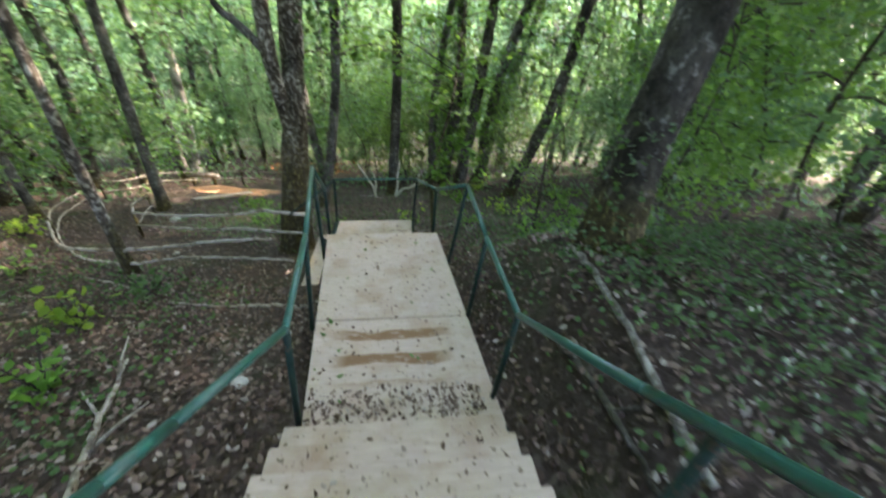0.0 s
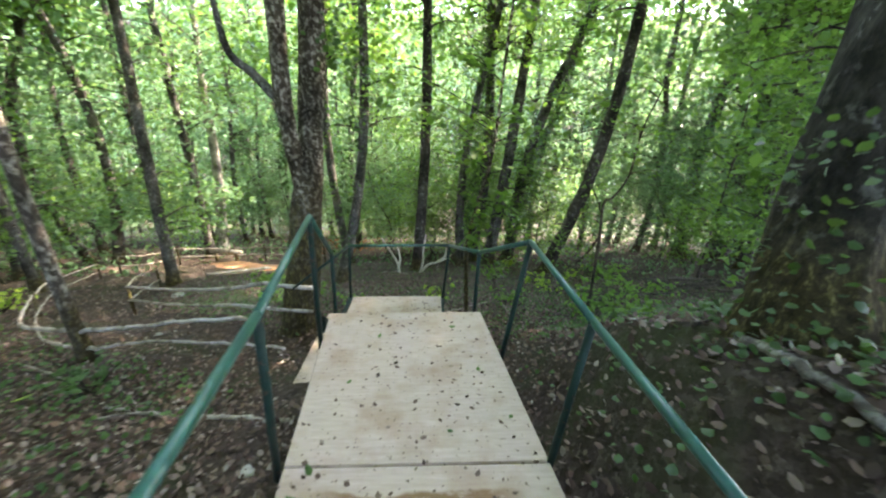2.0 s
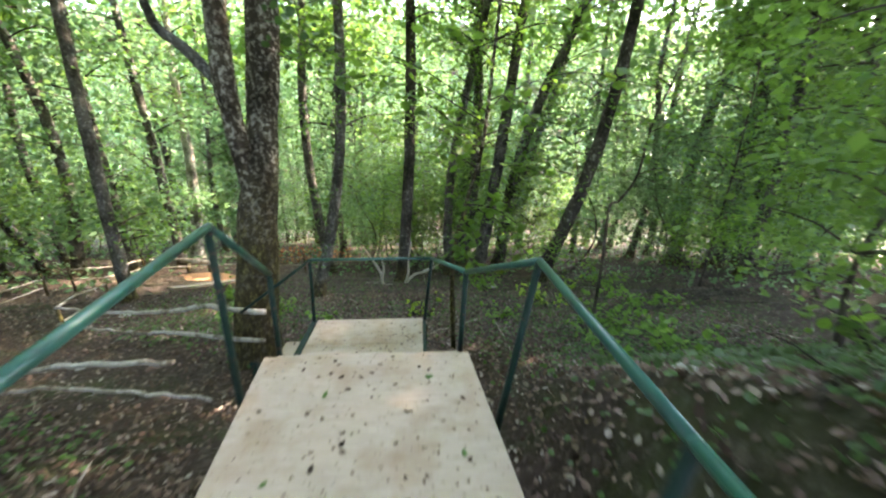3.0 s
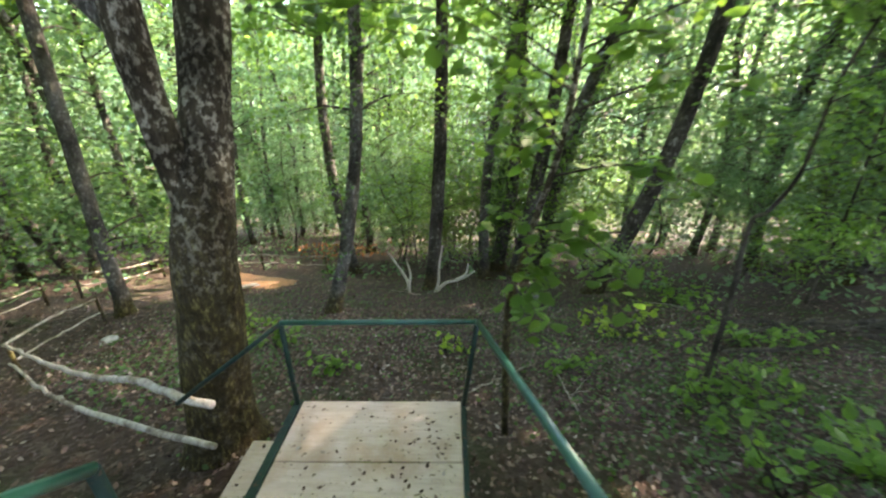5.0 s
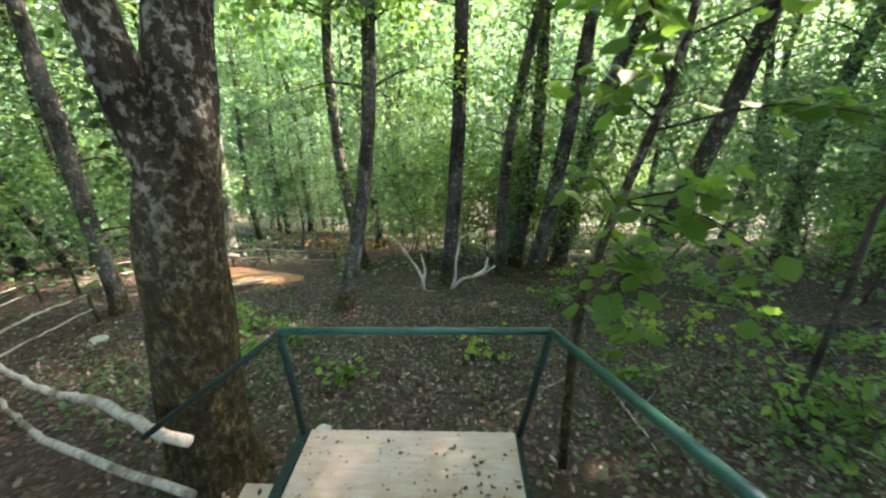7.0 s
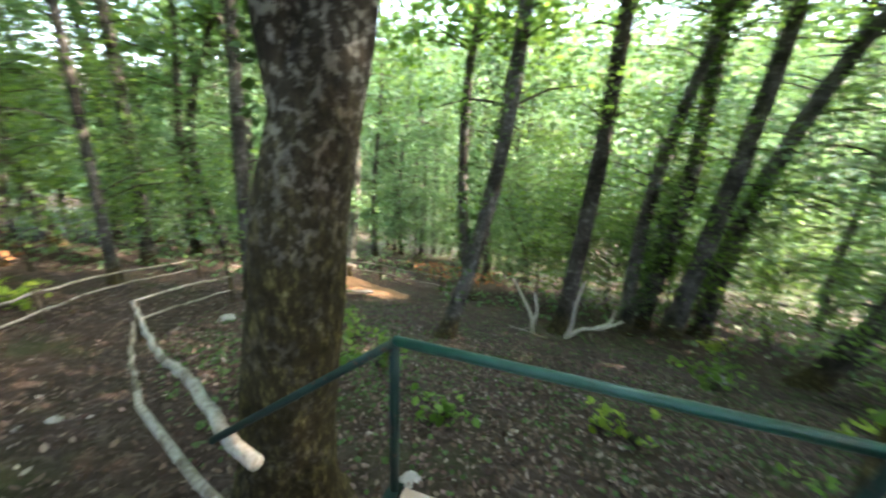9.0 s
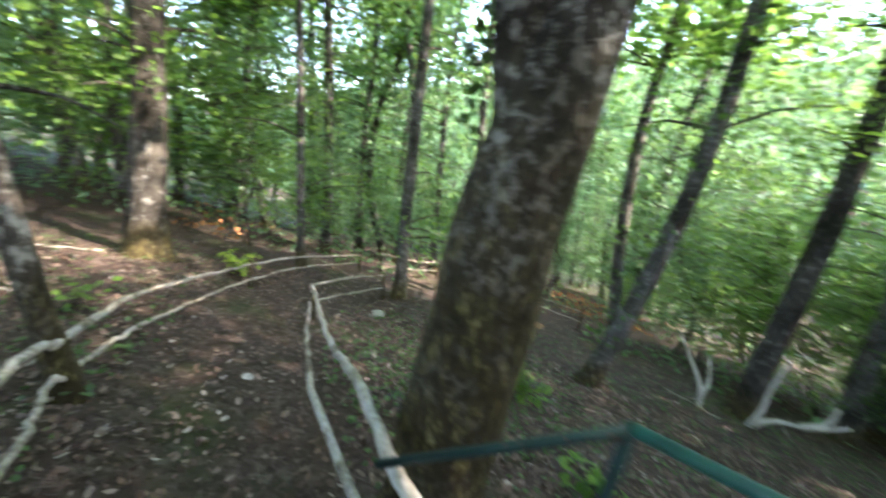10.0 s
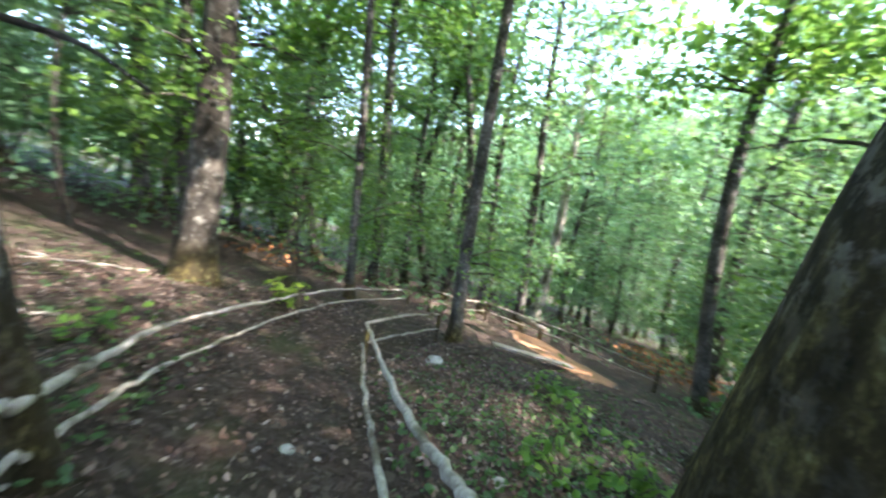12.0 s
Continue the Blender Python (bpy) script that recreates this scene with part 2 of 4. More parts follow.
def spline(points, steps):
    """A smooth line (Catmull-Rom) through the points."""
    p = np.array(points, float)
    p = np.vstack([2 * p[0] - p[1], p, 2 * p[-1] - p[-2]])
    out = []
    for i in range(1, len(p) - 2):
        for k in range(steps):
            t = k / steps
            out.append(0.5 * (2 * p[i] + (p[i + 1] - p[i - 1]) * t + (2 * p[i - 1] - 5 * p[i] + 4 * p[i + 1] - p[i + 2]) * t * t + (3 * p[i] - p[i - 1] - 3 * p[i + 1] + p[i + 2]) * t ** 3))
    out.append(p[-2])
    return np.array(out)


def tube(line, radii, sides=8, rough=0.0, seed=0, ridges=0.0, freq=3.0):
    """Rings round a line; rough: uneven radius. Returns verts and faces, with closed ends."""
    line = np.array(line, float)
    k = len(line)
    d = np.gradient(line, axis=0)
    d /= np.linalg.norm(d, axis=1)[:, None] + 1e-9
    ref = np.array([1.0, 0, 0]) if abs(d[0][0]) < 0.8 else np.array([0, 1.0, 0])
    u = np.cross(d, ref)
    u /= np.linalg.norm(u, axis=1)[:, None]
    w = np.cross(d, u)
    a = np.arange(sides) * 2 * math.pi / sides
    r = np.array(radii, float)[:, None] * np.ones((k, sides))
    if rough:
        for i in range(k):
            for j in range(sides):
                q = Vector((math.cos(a[j]) * 1.3 + seed * 7.1, math.sin(a[j]) * 1.3, 0)) + Vector(line[i]) * freq
                r[i, j] *= 1 + rough * noise.noise(q) + ridges * noise.noise(Vector((math.cos(a[j]) * 6 + seed, math.sin(a[j]) * 6, line[i][2] * 1.2)))
    v = line[:, None] + r[..., None] * (np.cos(a)[None, :, None] * u[:, None] + np.sin(a)[None, :, None] * w[:, None])
    v = v.reshape(-1, 3)
    f = [(i * sides + j, i * sides + (j + 1) % sides, (i + 1) * sides + (j + 1) % sides, (i + 1) * sides + j) for i in range(k - 1) for j in range(sides)]
    v = np.vstack([v, line[0], line[-1]])
    n = len(v)
    f += [(n - 2, (j + 1) % sides, j) for j in range(sides)]
    f += [(n - 1, (k - 1) * sides + j, (k - 1) * sides + (j + 1) % sides) for j in range(sides)]
    return v, f


def join(parts):
    vs, fs, n = [], [], 0
    for v, f in parts:
        vs.append(np.asarray(v, float))
        fs += [tuple(i + n for i in q) for q in f]
        n += len(v)
    return np.vstack(vs), fs


def leaf_object(name, v, loop, material, parent=None):
    n, k = v.shape[:2]
    m = len(loop) // 4
    me = bpy.data.meshes.new(name)
    me.vertices.add(k * n)
    me.vertices.foreach_set("co", v.ravel())
    me.loops.add(4 * m * n)
    me.loops.foreach_set("vertex_index", (np.arange(n)[:, None] * k + np.array(loop)[None]).ravel())
    me.polygons.add(m * n)
    me.polygons.foreach_set("loop_start", np.arange(m * n) * 4)
    me.materials.append(material)
    me.update(calc_edges=True)
    ob = new(name, me)
    if parent:
        ob.parent = parent
    return ob


def leaves(name, pos, size, material, parent=None, droop=0.35, width=0.3, rng=None, flat=0.5, label="", simple=False):
    """One mesh of folded leaves, two faces each, at the given places."""
    rng = rng or np.random.default_rng(1)
    n = len(pos)
    yaw = rng.uniform(0, 2 * math.pi, n)
    pitch = rng.normal(-droop, flat, n)
    rollv = rng.normal(0, flat, n)
    d = np.stack([np.cos(yaw) * np.cos(pitch), np.sin(yaw) * np.cos(pitch), np.sin(pitch)], 1)
    s = np.stack([-np.sin(yaw), np.cos(yaw), np.zeros(n)], 1)
    nn = np.cross(d, s)
    s2 = s * np.cos(rollv)[:, None] + nn * np.sin(rollv)[:, None]
    n2 = np.cross(d, s2)
    L = np.broadcast_to(np.asarray(size, float), (n,))[:, None]
    p = np.asarray(pos, float)
    fold = 0.07 * L
    if simple:
        v = np.stack([p, p + d * L * 0.45 + s2 * L * width - n2 * fold, p + d * L, p + d * L * 0.45 - s2 * L * width - n2 * fold], 1)
        return leaf_object(name, v, [0, 1, 2, 3], material, parent)
    v = np.empty((n, 6, 3))
    v[:, 0] = p
    v[:, 1] = p + d * L * 0.32 + s2 * L * width - n2 * fold
    v[:, 2] = p + d * L * 0.7 + s2 * L * width * 0.8 - n2 * fold
    v[:, 3] = p + d * L + n2 * fold * 0.6
    v[:, 4] = p + d * L * 0.7 - s2 * L * width * 0.8 - n2 * fold
    v[:, 5] = p + d * L * 0.32 - s2 * L * width - n2 * fold
    ob = leaf_object(name, v, [0, 1, 2, 3, 0, 3, 4, 5], material, parent)
    if label:
        ob["label"] = label
    return ob


# ---- ground ----


def smooth(a, b, x):
    """0 at a, 1 at b, with soft ends; a may be the larger."""
    t = min(max((x - a) / (b - a), 0.0), 1.0)
    return t * t * (3 - 2 * t)


def gz(x, y):
    """The ground's height."""
    if y < -6:
        z = 1.99 + (-6 - y) * 0.22
    elif y < 14:
        z = 0.25 - 0.29 * y
    elif y < 42:
        z = -3.81 - (y - 14) * 0.24
    else:
        z = -10.53 + max(0.0, y - 48) * 0.46
    if y > 150:
        z = 36.4 + (y - 150) * 0.05
    # a bank beside the steps, under the leaning trunk
    z += 0.85 * smooth(0.62, 1.3, x) * smooth(4.9, 2.2, y) * smooth(9.0, 4.0, x) * smooth(-0.4, 1.9, y)
    # the beaten path lies a little deeper
    z -= 0.06 * path_mask(x, y)
    if abs(x) < 60 and abs(y) < 60:
        z += 0.10 * noise.noise(Vector((x * 0.55, y * 0.55, 0.3))) + 0.03 * noise.noise(Vector((x * 2.3, y * 2.3, 4.1)))
    return z


TRAIL = [(-1.2, 3.95), (-2.2, 4.3), (-3.1, 4.7), (-4.5, 5.5), (-5.5, 6.7), (-6.2, 8.5), (-6.6, 11.0), (-6.0, 13.0), (-4.4, 14.5), (-3.4, 18.0)]


def path_mask(x, y):
    if x > 0 or x < -9 or y < 3 or y > 18:
        return 0.0
    best = 9.0
    for (ax, ay), (bx, by) in zip(TRAIL, TRAIL[1:]):
        dx, dy = bx - ax, by - ay
        t = min(max(((x - ax) * dx + (y - ay) * dy) / (dx * dx + dy * dy), 0), 1)
        best = min(best, math.hypot(x - ax - t * dx, y - ay - t * dy))
    return 1 - smooth(0.35, 0.75, best)


def axis(lo, hi, step, far):
    a = list(np.arange(lo, hi + 1e-6, step))
    g, s = hi, step
    up = []
    while g < far:
        s *= 1.22
        g += s
        up.append(g)
    g, s = lo, step
    down = []
    while g > -far:
        s *= 1.22
        g -= s
        down.append(g)
    return np.array(down[::-1] + a + up)


def build_ground():
    xs, ys = axis(-9, 6, 0.11, 2500), axis(-1, 14, 0.11, 2500)
    v = [(x, y, gz(x, y)) for y in ys for x in xs]
    nx = len(xs)
    f = [(j * nx + i, j * nx + i + 1, (j + 1) * nx + i + 1, (j + 1) * nx + i) for j in range(len(ys) - 1) for i in range(nx - 1)]
    return tagged(obj("ground", v, f, GROUND), "sloping forest floor of brown leaf litter and bare soil", "ground", kind="structure")


ground = build_ground()

# ---- trees ----


def sprays(rng, centres, radius, count, flat=0.22):
    """Leaf places in flat sprays round the centres."""
    c = np.repeat(np.asarray(centres, float), count, axis=0)
    n = len(c)
    a, r = rng.uniform(0, 2 * math.pi, n), radius * np.sqrt(rng.uniform(0, 1, n))
    off = np.stack([np.cos(a) * r, np.sin(a) * r, rng.normal(0, flat * radius, n) - 0.25 * r * r / radius], 1)
    return c + off


def tree(name, x, y, diam, height, lean=(0, 0), bark=None, label="", crown=(4.0, 2.6, 40, 45, 0.09), low=0, seed=0, sides=10, leaf=None, bend=0.15, group="trees on the slope", roof=0):
    """trunk, branches and a crown of sprays. crown: first branch height, reach, sprays, leaves each, leaf length."""
    rng = np.random.default_rng(seed + 11)
    z = gz(x, y) - 0.05
    t = root(name, (x, y, z), label or "slender forest tree with dark bark and green crown", "tree", group)
    hs = np.array([0, 0.12, 0.3, 0.6, 1.0, 1.6, 2.4, 3.4, 4.6, 6.2, 8.0, height * 0.9, height])
    hs = hs[hs <= height]
    wob = rng.normal(0, 1, (2, 4))

    def mid(h):
        q = h / height
        return np.array([lean[0] * h + bend * (wob[0, 0] * math.sin(2.2 * q * 3) + wob[0, 1] * q * math.sin(5 * q)), lean[1] * h + bend * (wob[1, 0] * math.sin(2.2 * q * 3) + wob[1, 1] * q * math.sin(5 * q)), h])

    r = np.array([diam / 2 * (1 + 0.7 * math.exp(-h * 5)) * (1 - 0.8 * (h / height) ** 1.2) for h in hs])
    line = np.array([mid(h) for h in hs])
    fine = spline(line, 3)
    rf = np.interp(np.linspace(0, len(r) - 1, len(fine)), np.arange(len(r)), r)
    v, f = tube(fine, rf, sides, 0.16, seed)
    obj("trunk", v, f, bark or BARK_DARK, t)
    first, reach, ns, nl, ls = crown
    cs, tw = [], []
    for i in range(ns + low):
        h = rng.uniform(first, height) if i < ns else rng.uniform(0.9, first)
        q = (h - first) / max(height - first, 0.1)
        rr = reach * (0.35 + 0.65 * math.sin(math.pi * min(max(q, 0.12), 0.95))) * rng.uniform(0.35, 1.0) * (1.0 if i < ns else 0.6)
        a = rng.uniform(0, 2 * math.pi)
        b = mid(h)
        e = b + np.array([math.cos(a) * rr, math.sin(a) * rr, rng.uniform(-0.1, 0.5) * rr])
        cs.append(e)
        m = (b + e) / 2 + np.array([0, 0, 0.1 * rr])
        cs.append(m + rng.normal(0, 0.2, 3))
        tw.append(tube(spline([b, m, e], 2), np.linspace(0.012 + 0.05 * diam, 0.006, 5), 4))
    if tw:
        v, f = join(tw)
        tagged(obj("branchwork", v, f, BARK_THIN, t), kind="stuff")
        p = sprays(rng, cs, 0.55 + 0.08 * reach, nl)
        tagged(leaves("crown", p, rng.uniform(0.7, 1.25, len(p)) * ls, leaf or LEAF, t, rng=rng, simple=True, width=0.36), kind="stuff")
    if roof:  # extra upper-crown sprays, added to close the canopy and shade the ground
        h = rng.uniform(0.6, 1.0, roof) * height
        a, q = rng.uniform(0, 2 * math.pi, roof), reach * 1.25 * np.sqrt(rng.uniform(0, 1, roof))
        c = np.stack([np.cos(a) * q, np.sin(a) * q, h - 0.25 * q], 1) + np.array([mid(k) * (1, 1, 0) for k in h])
        p = sprays(rng, c, 1.0, 24)
        tagged(leaves("upper_crown", p, rng.uniform(0.7, 1.25, len(p)) * max(ls * 1.8, 0.2), leaf or LEAF, t, rng=rng, simple=True, width=0.36), kind="stuff")
    return t


# measured trunks: x, y, diameter, lean per metre
NEAR = [
    (-5.71, 8.63, 0.24, 0.02, 0.01, BARK_DARK), (-10.2, 18.4, 0.5, 0.06, 0.04, BARK_PALE), (-2.05, 8.85, 0.24, 0.15, 0.04, BARK_DARK),
    (-0.35, 10.75, 0.31, 0.06, 0.0, BARK_GREY), (1.06, 12.4, 0.30, 0.09, -0.01, BARK_DARK), (4.1, 18.5, 0.50, 0.22, -0.07, BARK_DARK),
    (3.2, 10.2, 0.32, 0.19, -0.09, BARK_GREY), (10.1, 14.5, 0.5, 0.05, -0.03, BARK_DARK), (10.4, 12.9, 0.55, 0.02, 0.02, BARK_DARK),
    (-6.72, 4.95, 0.42, 0.02, 0.06, BARK_GREY), (-7.52, 7.55, 0.16, -0.01, -0.01, BARK_DARK), (-10.1, 9.65, 0.30, 0.0, 0.01, BARK_DARK),
    (-7.5, 2.4, 0.45, 0.0, 0.02, BARK_GREY), (1.5, 13.6, 0.42, 0.07, -0.02, BARK_DARK),
    (2.1, 13.1, 0.42, 0.12, -0.04, BARK_DARK), (3.0, 14.0, 0.42, 0.22, -0.08, BARK_DARK),
]
for k, (x, y, d, lx, ly, bk) in enumerate(NEAR):
    tree("tree", x, y, d, 12 + (k % 4), (lx, ly), bk, "tall forest tree with bare dark trunk and high green crown", (6.2, 3.4, 48, 74, 0.09), low=5, seed=k, roof=20)

random.seed(5)


def free_of_camera(x, y, gap):
    return all(math.hypot(x - e[0], y - e[1]) > gap for _, e, _, _ in PATH)


far_kinds = []
for k in range(5):
    far_kinds.append(tree("tree", -30 - 6 * k, 34 + 3 * k, 0.3, 15, (0.03, 0.0), BARK_DARK, "distant forest tree with leafy crown to low down", (3.0, 3.7, 44, 34, 0.185), low=8, seed=40 + k, sides=7, leaf=LEAF_HAZED, bend=0.3, roof=8))
for k in range(74):
    for tries in range(30):
        a = radians(random.uniform(-75, 130))
        r = random.uniform(13, 48)
        x, y = -0.5 - math.sin(a) * r, 4 + math.cos(a) * r
        if all(math.hypot(x - q[0], y - q[1]) > 1.2 for q in NEAR):
            break
    src = far_kinds[k % 5]
    s = random.uniform(0.75, 1.2)
    c = copy_thing(src, Matrix.Translation((x, y, gz(x, y) - 0.05)) @ Matrix.Rotation(random.uniform(0, 6.28), 4, "Z"))
    c.scale = (s, s, s * random.uniform(0.9, 1.2))
for k in range(34):  # fuller woods to the side of the sun and straight ahead
    a = radians(random.uniform(-62, -25) if k % 3 == 1 else random.uniform(5, 72))
    r = random.uniform(15, 26) if k % 3 == 1 else random.uniform(19, 42)
    x, y = 0.5 - math.sin(a) * r, 3.5 + math.cos(a) * r
    copy_thing(far_kinds[k % 5], Matrix.Translation((x, y, gz(x, y) - 0.05)) @ Matrix.Rotation(random.uniform(0, 6.28), 4, "Z"))
for k in range(24):  # behind and beside the walk, mostly out of view, added for shade
    a = radians(random.uniform(130, 285))
    r = random.uniform(7, 22)
    x, y = -0.5 - math.sin(a) * r, 2 + math.cos(a) * r
    copy_thing(far_kinds[k % 5], Matrix.Translation((x, y, gz(x, y) - 0.05)) @ Matrix.Rotation(random.uniform(0, 6.28), 4, "Z"))

high_kinds = []
for k in range(3):
    high_kinds.append(tree("tree", 30 + 5 * k, 4, 0.3, 16, (0.02, 0.0), BARK_DARK, "tall forest tree with bare trunk and high crown, added for shade", (6.5, 4.6, 74, 58, 0.2), seed=140 + k, sides=8, bend=0.3, roof=20))
SHADE = [(5.5, 0.5), (7.5, 3.5), (6.0, -3.0), (9.5, 6.0), (11.5, 2.5), (9.0, -0.5), (13.5, 8.0), (12.0, -3.0), (3.5, -2.5), (15.5, 4.5), (-2.8, -2.5), (-6.0, -1.5), (2.0, -6.0), (-9.0, 1.0), (9.6, 11.0), (11.2, 7.6), (8.6, 3.4), (4.2, -0.6), (12.5, 14.0), (16.5, 10.0), (-2.9, 13.6), (-12.0, 13.5), (-11.5, 5.5), (-13.5, 9.5), (-9.5, -3.0)]
for k, (x, y) in enumerate(SHADE):  # added high canopy beside and behind the walk, to keep sun off it
    c = copy_thing(high_kinds[k % 3], Matrix.Translation((x, y, gz(x, y) - 0.05)) @ Matrix.Rotation(k * 2.1, 4, "Z"))
for k in range(13):  # taller woods up the slope beyond the pole fences
    a, r = radians(50 + 7.5 * k if k < 9 else (20, 26, 32, 68)[k - 9]), (14, 22, 17, 29)[k % 4] + (8 if 9 <= k < 12 else 0)
    x, y = -3.0 - math.sin(a) * r, 7 + math.cos(a) * r
    src = high_kinds[k % 3] if k % 2 and k < 4 else far_kinds[k % 5]
    copy_thing(src, Matrix.Translation((x, y, gz(x, y) - 0.05)) @ Matrix.Rotation(k * 1.7, 4, "Z"))
FILL = [(-12, 2.5), (-14, 5), (-10.5, -0.5), (-15, 1), (-16, 7.5), (-12.5, -3), (8, 19), (9.5, 16.5), (11, 21), (-4, 25)]
for k, (x, y) in enumerate(FILL):  # closer woods up the slope and below the landing
    copy_thing(far_kinds[k % 5], Matrix.Translation((x, y, gz(x, y) - 0.05)) @ Matrix.Rotation(k * 1.9, 4, "Z"))
sap_kinds = []
for k in range(5):
    sap_kinds.append(tree("sapling", -14 - 2 * k, 20, 0.05, 3.6 + 0.5 * k, (0.05, 0.02), BARK_THIN, "young understorey tree with thin stem and flat leaf sprays", (0.8, 1.45, 26, 38, 0.098), seed=70 + k, sides=6, bend=0.2, leaf=LEAF_HAZED if k % 2 else LEAF, group="young trees of the understorey"))
for k in range(138):
    for tries in range(40):
        a = radians(random.uniform(-70, 125))
        r = (10.5 if abs(a) < 0.75 else 8.5) + 19 * random.random() ** 1.1
        x, y = -0.5 - math.sin(a) * r, 3.5 + math.cos(a) * r
        if path_mask(x, y) < 0.1 and free_of_camera(x, y, 5.0) and math.hypot(x + 5.9, y - 12.5) > 3.0:
            break
    s = random.uniform(0.7, 1.5)
    c = copy_thing(sap_kinds[k % 5], Matrix.Translation((x, y, gz(x, y) - 0.03)) @ Matrix.Rotation(random.uniform(0, 6.28), 4, "Z"))
    c.scale = (s, s, s)
for k, (x, y, s) in enumerate(((3.0, 3.5, 0.8), (3.9, 2.9, 0.95), (4.5, 4.3, 1.0), (5.6, 3.5, 1.1), (6.6, 4.2, 1.0), (4.9, 1.9, 0.9))):  # young trees on the bank
    c = copy_thing(sap_kinds[k % 5], Matrix.Translation((x, y, gz(x, y) - 0.03)) @ Matrix.Rotation(k * 1.3, 4, "Z"))
    c.scale = (s, s, s)

# undergrowth of the farther slope
_r = np.random.default_rng(8)
_n = 30000
_a, _d = _r.uniform(radians(-75), radians(115), _n), 9 + 36 * _r.uniform(0, 1, _n) ** 0.8
_p = np.stack([-1 - np.sin(_a) * _d, 3 + np.cos(_a) * _d, np.zeros(_n)], 1)
_b = np.array([noise.noise(Vector((x * 0.35, y * 0.35, 2))) for x, y in _p[:, :2]])
_c = np.array([path_mask(x, y) for x, y in _p[:, :2]])
_p = _p[(_b > -0.12 - 0.012 * _d) & (_c < 0.1) & (np.hypot(_p[:, 0] + 5.8, (_p[:, 1] - 12.4) * 1.4) > 2.4)]
_p[:, 2] = np.array([gz(x, y) for x, y in _p[:, :2]]) + _r.uniform(0.03, 0.55, len(_p)) ** 1.5
tagged(leaves("undergrowth", _p, _r.uniform(0.08, 0.2, len(_p)), LEAF_HAZED, rng=_r, simple=True, width=0.36), "low green undergrowth covering the farther slope", "undergrowth", kind="stuff")

# wooded far side of the valley
_r = np.random.default_rng(9)
_n = 60000
_p = np.empty((_n, 3))
_a = _r.uniform(radians(-80), radians(110), _n)
_d = 50 + 110 * _r.uniform(0, 1, _n) ** 0.8
_p[:, 0], _p[:, 1] = -np.sin(_a) * _d, np.cos(_a) * _d
_b = np.array([noise.noise(Vector((x * 0.12, y * 0.12, 0))) for x, y in _p[:, :2]])
_p[:, 2] = np.array([gz(x, y) for x, y in _p[:, :2]]) + (5 + 5 * _b) * np.sqrt(_r.uniform(0, 1, _n)) * 1.6
tagged(leaves("far_woods", _p, _r.uniform(0.6, 1.5, _n), LEAF_HAZED, rng=_r, width=0.45, flat=0.8, simple=True), "sunlit green woods on the far hillside", "woods", kind="stuff")

# ---- big forked trunk beside the landing ----


def big_tree():
    x, y = -1.4, 4.85
    z = gz(x, y) - 0.08
    t = root("forked_tree", (x, y, z), "large forked tree with pale mottled bark and mossy foot", "tree", "trees on the slope")
    o = np.array([x, y, z])
    main = np.array([(-1.57, 5.0, z), (-1.555, 5.01, -1.1), (-1.515, 5.01, -0.7), (-1.43, 4.99, -0.2), (-1.355, 4.99, 0.3), (-1.305, 5.07, 0.72), (-1.283, 5.19, 1.1), (-1.234, 5.35, 1.8), (-1.16, 5.4, 2.8), (-1.0, 5.45, 4.5), (-0.8, 5.3, 8.0), (-0.7, 5.5, 13.0)]) - o
    r = [0.34, 0.25, 0.205, 0.19, 0.18, 0.158, 0.137, 0.137, 0.13, 0.12, 0.1, 0.03]
    line = spline(main, 8)
    rr = np.interp(np.linspace(0, len(r) - 1, len(line)), np.arange(len(r)), r)
    v, f = tube(line, rr, 28, 0.1, 3, 0.05)
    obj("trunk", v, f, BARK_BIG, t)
    fork = np.array([(-1.355, 5.02, 0.5), (-1.395, 5.0, 0.85), (-1.437, 4.985, 1.25), (-1.45, 4.99, 1.65), (-1.43, 5.0, 2.2), (-1.42, 5.0, 3.0), (-1.5, 4.9, 5.0), (-1.7, 4.7, 9.0)]) - o
    line = spline(fork, 6)
    v, f = tube(line, np.interp(np.linspace(0, 7, len(line)), range(8), [0.095, 0.088, 0.082, 0.09, 0.09, 0.088, 0.075, 0.03]), 20, 0.14, 5, 0.05)
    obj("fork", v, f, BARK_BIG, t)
    limb = np.array([(-1.45, 4.98, 1.45), (-1.72, 5.0, 1.75), (-1.93, 5.0, 1.95), (-2.0, 5.0, 2.4), (-2.15, 5.1, 3.2), (-2.6, 5.3, 4.6)]) - o
    line = spline(limb, 4)
    v, f = tube(line, np.linspace(0.05, 0.015, len(line)), 10, 0.1, 6)
    obj("limb", v, f, BARK_DARK, t)
    rng = np.random.default_rng(21)
    cs, tw = [], []
    for i in range(50):
        h = rng.uniform(4.5, 14)
        b = np.array([0.5, 0.1, h])
        a, q = rng.uniform(0, 6.28), rng.uniform(0.8, 3.4)
        e = b + np.array([math.cos(a) * q, math.sin(a) * q, 0.3 * q])
        cs += [e, (b + e) / 2]
        tw.append(tube([b, (b + e) / 2 + (0, 0, 0.1), e], [0.04, 0.025, 0.008], 4))
    v, f = join(tw)
    tagged(obj("branchwork", v, f, BARK_THIN, t), kind="stuff")
    p = sprays(rng, cs, 0.8, 40)
    tagged(leaves("crown", p, rng.uniform(0.08, 0.14, len(p)), LEAF, t, rng=rng), kind="stuff")
    return t


big_tree()


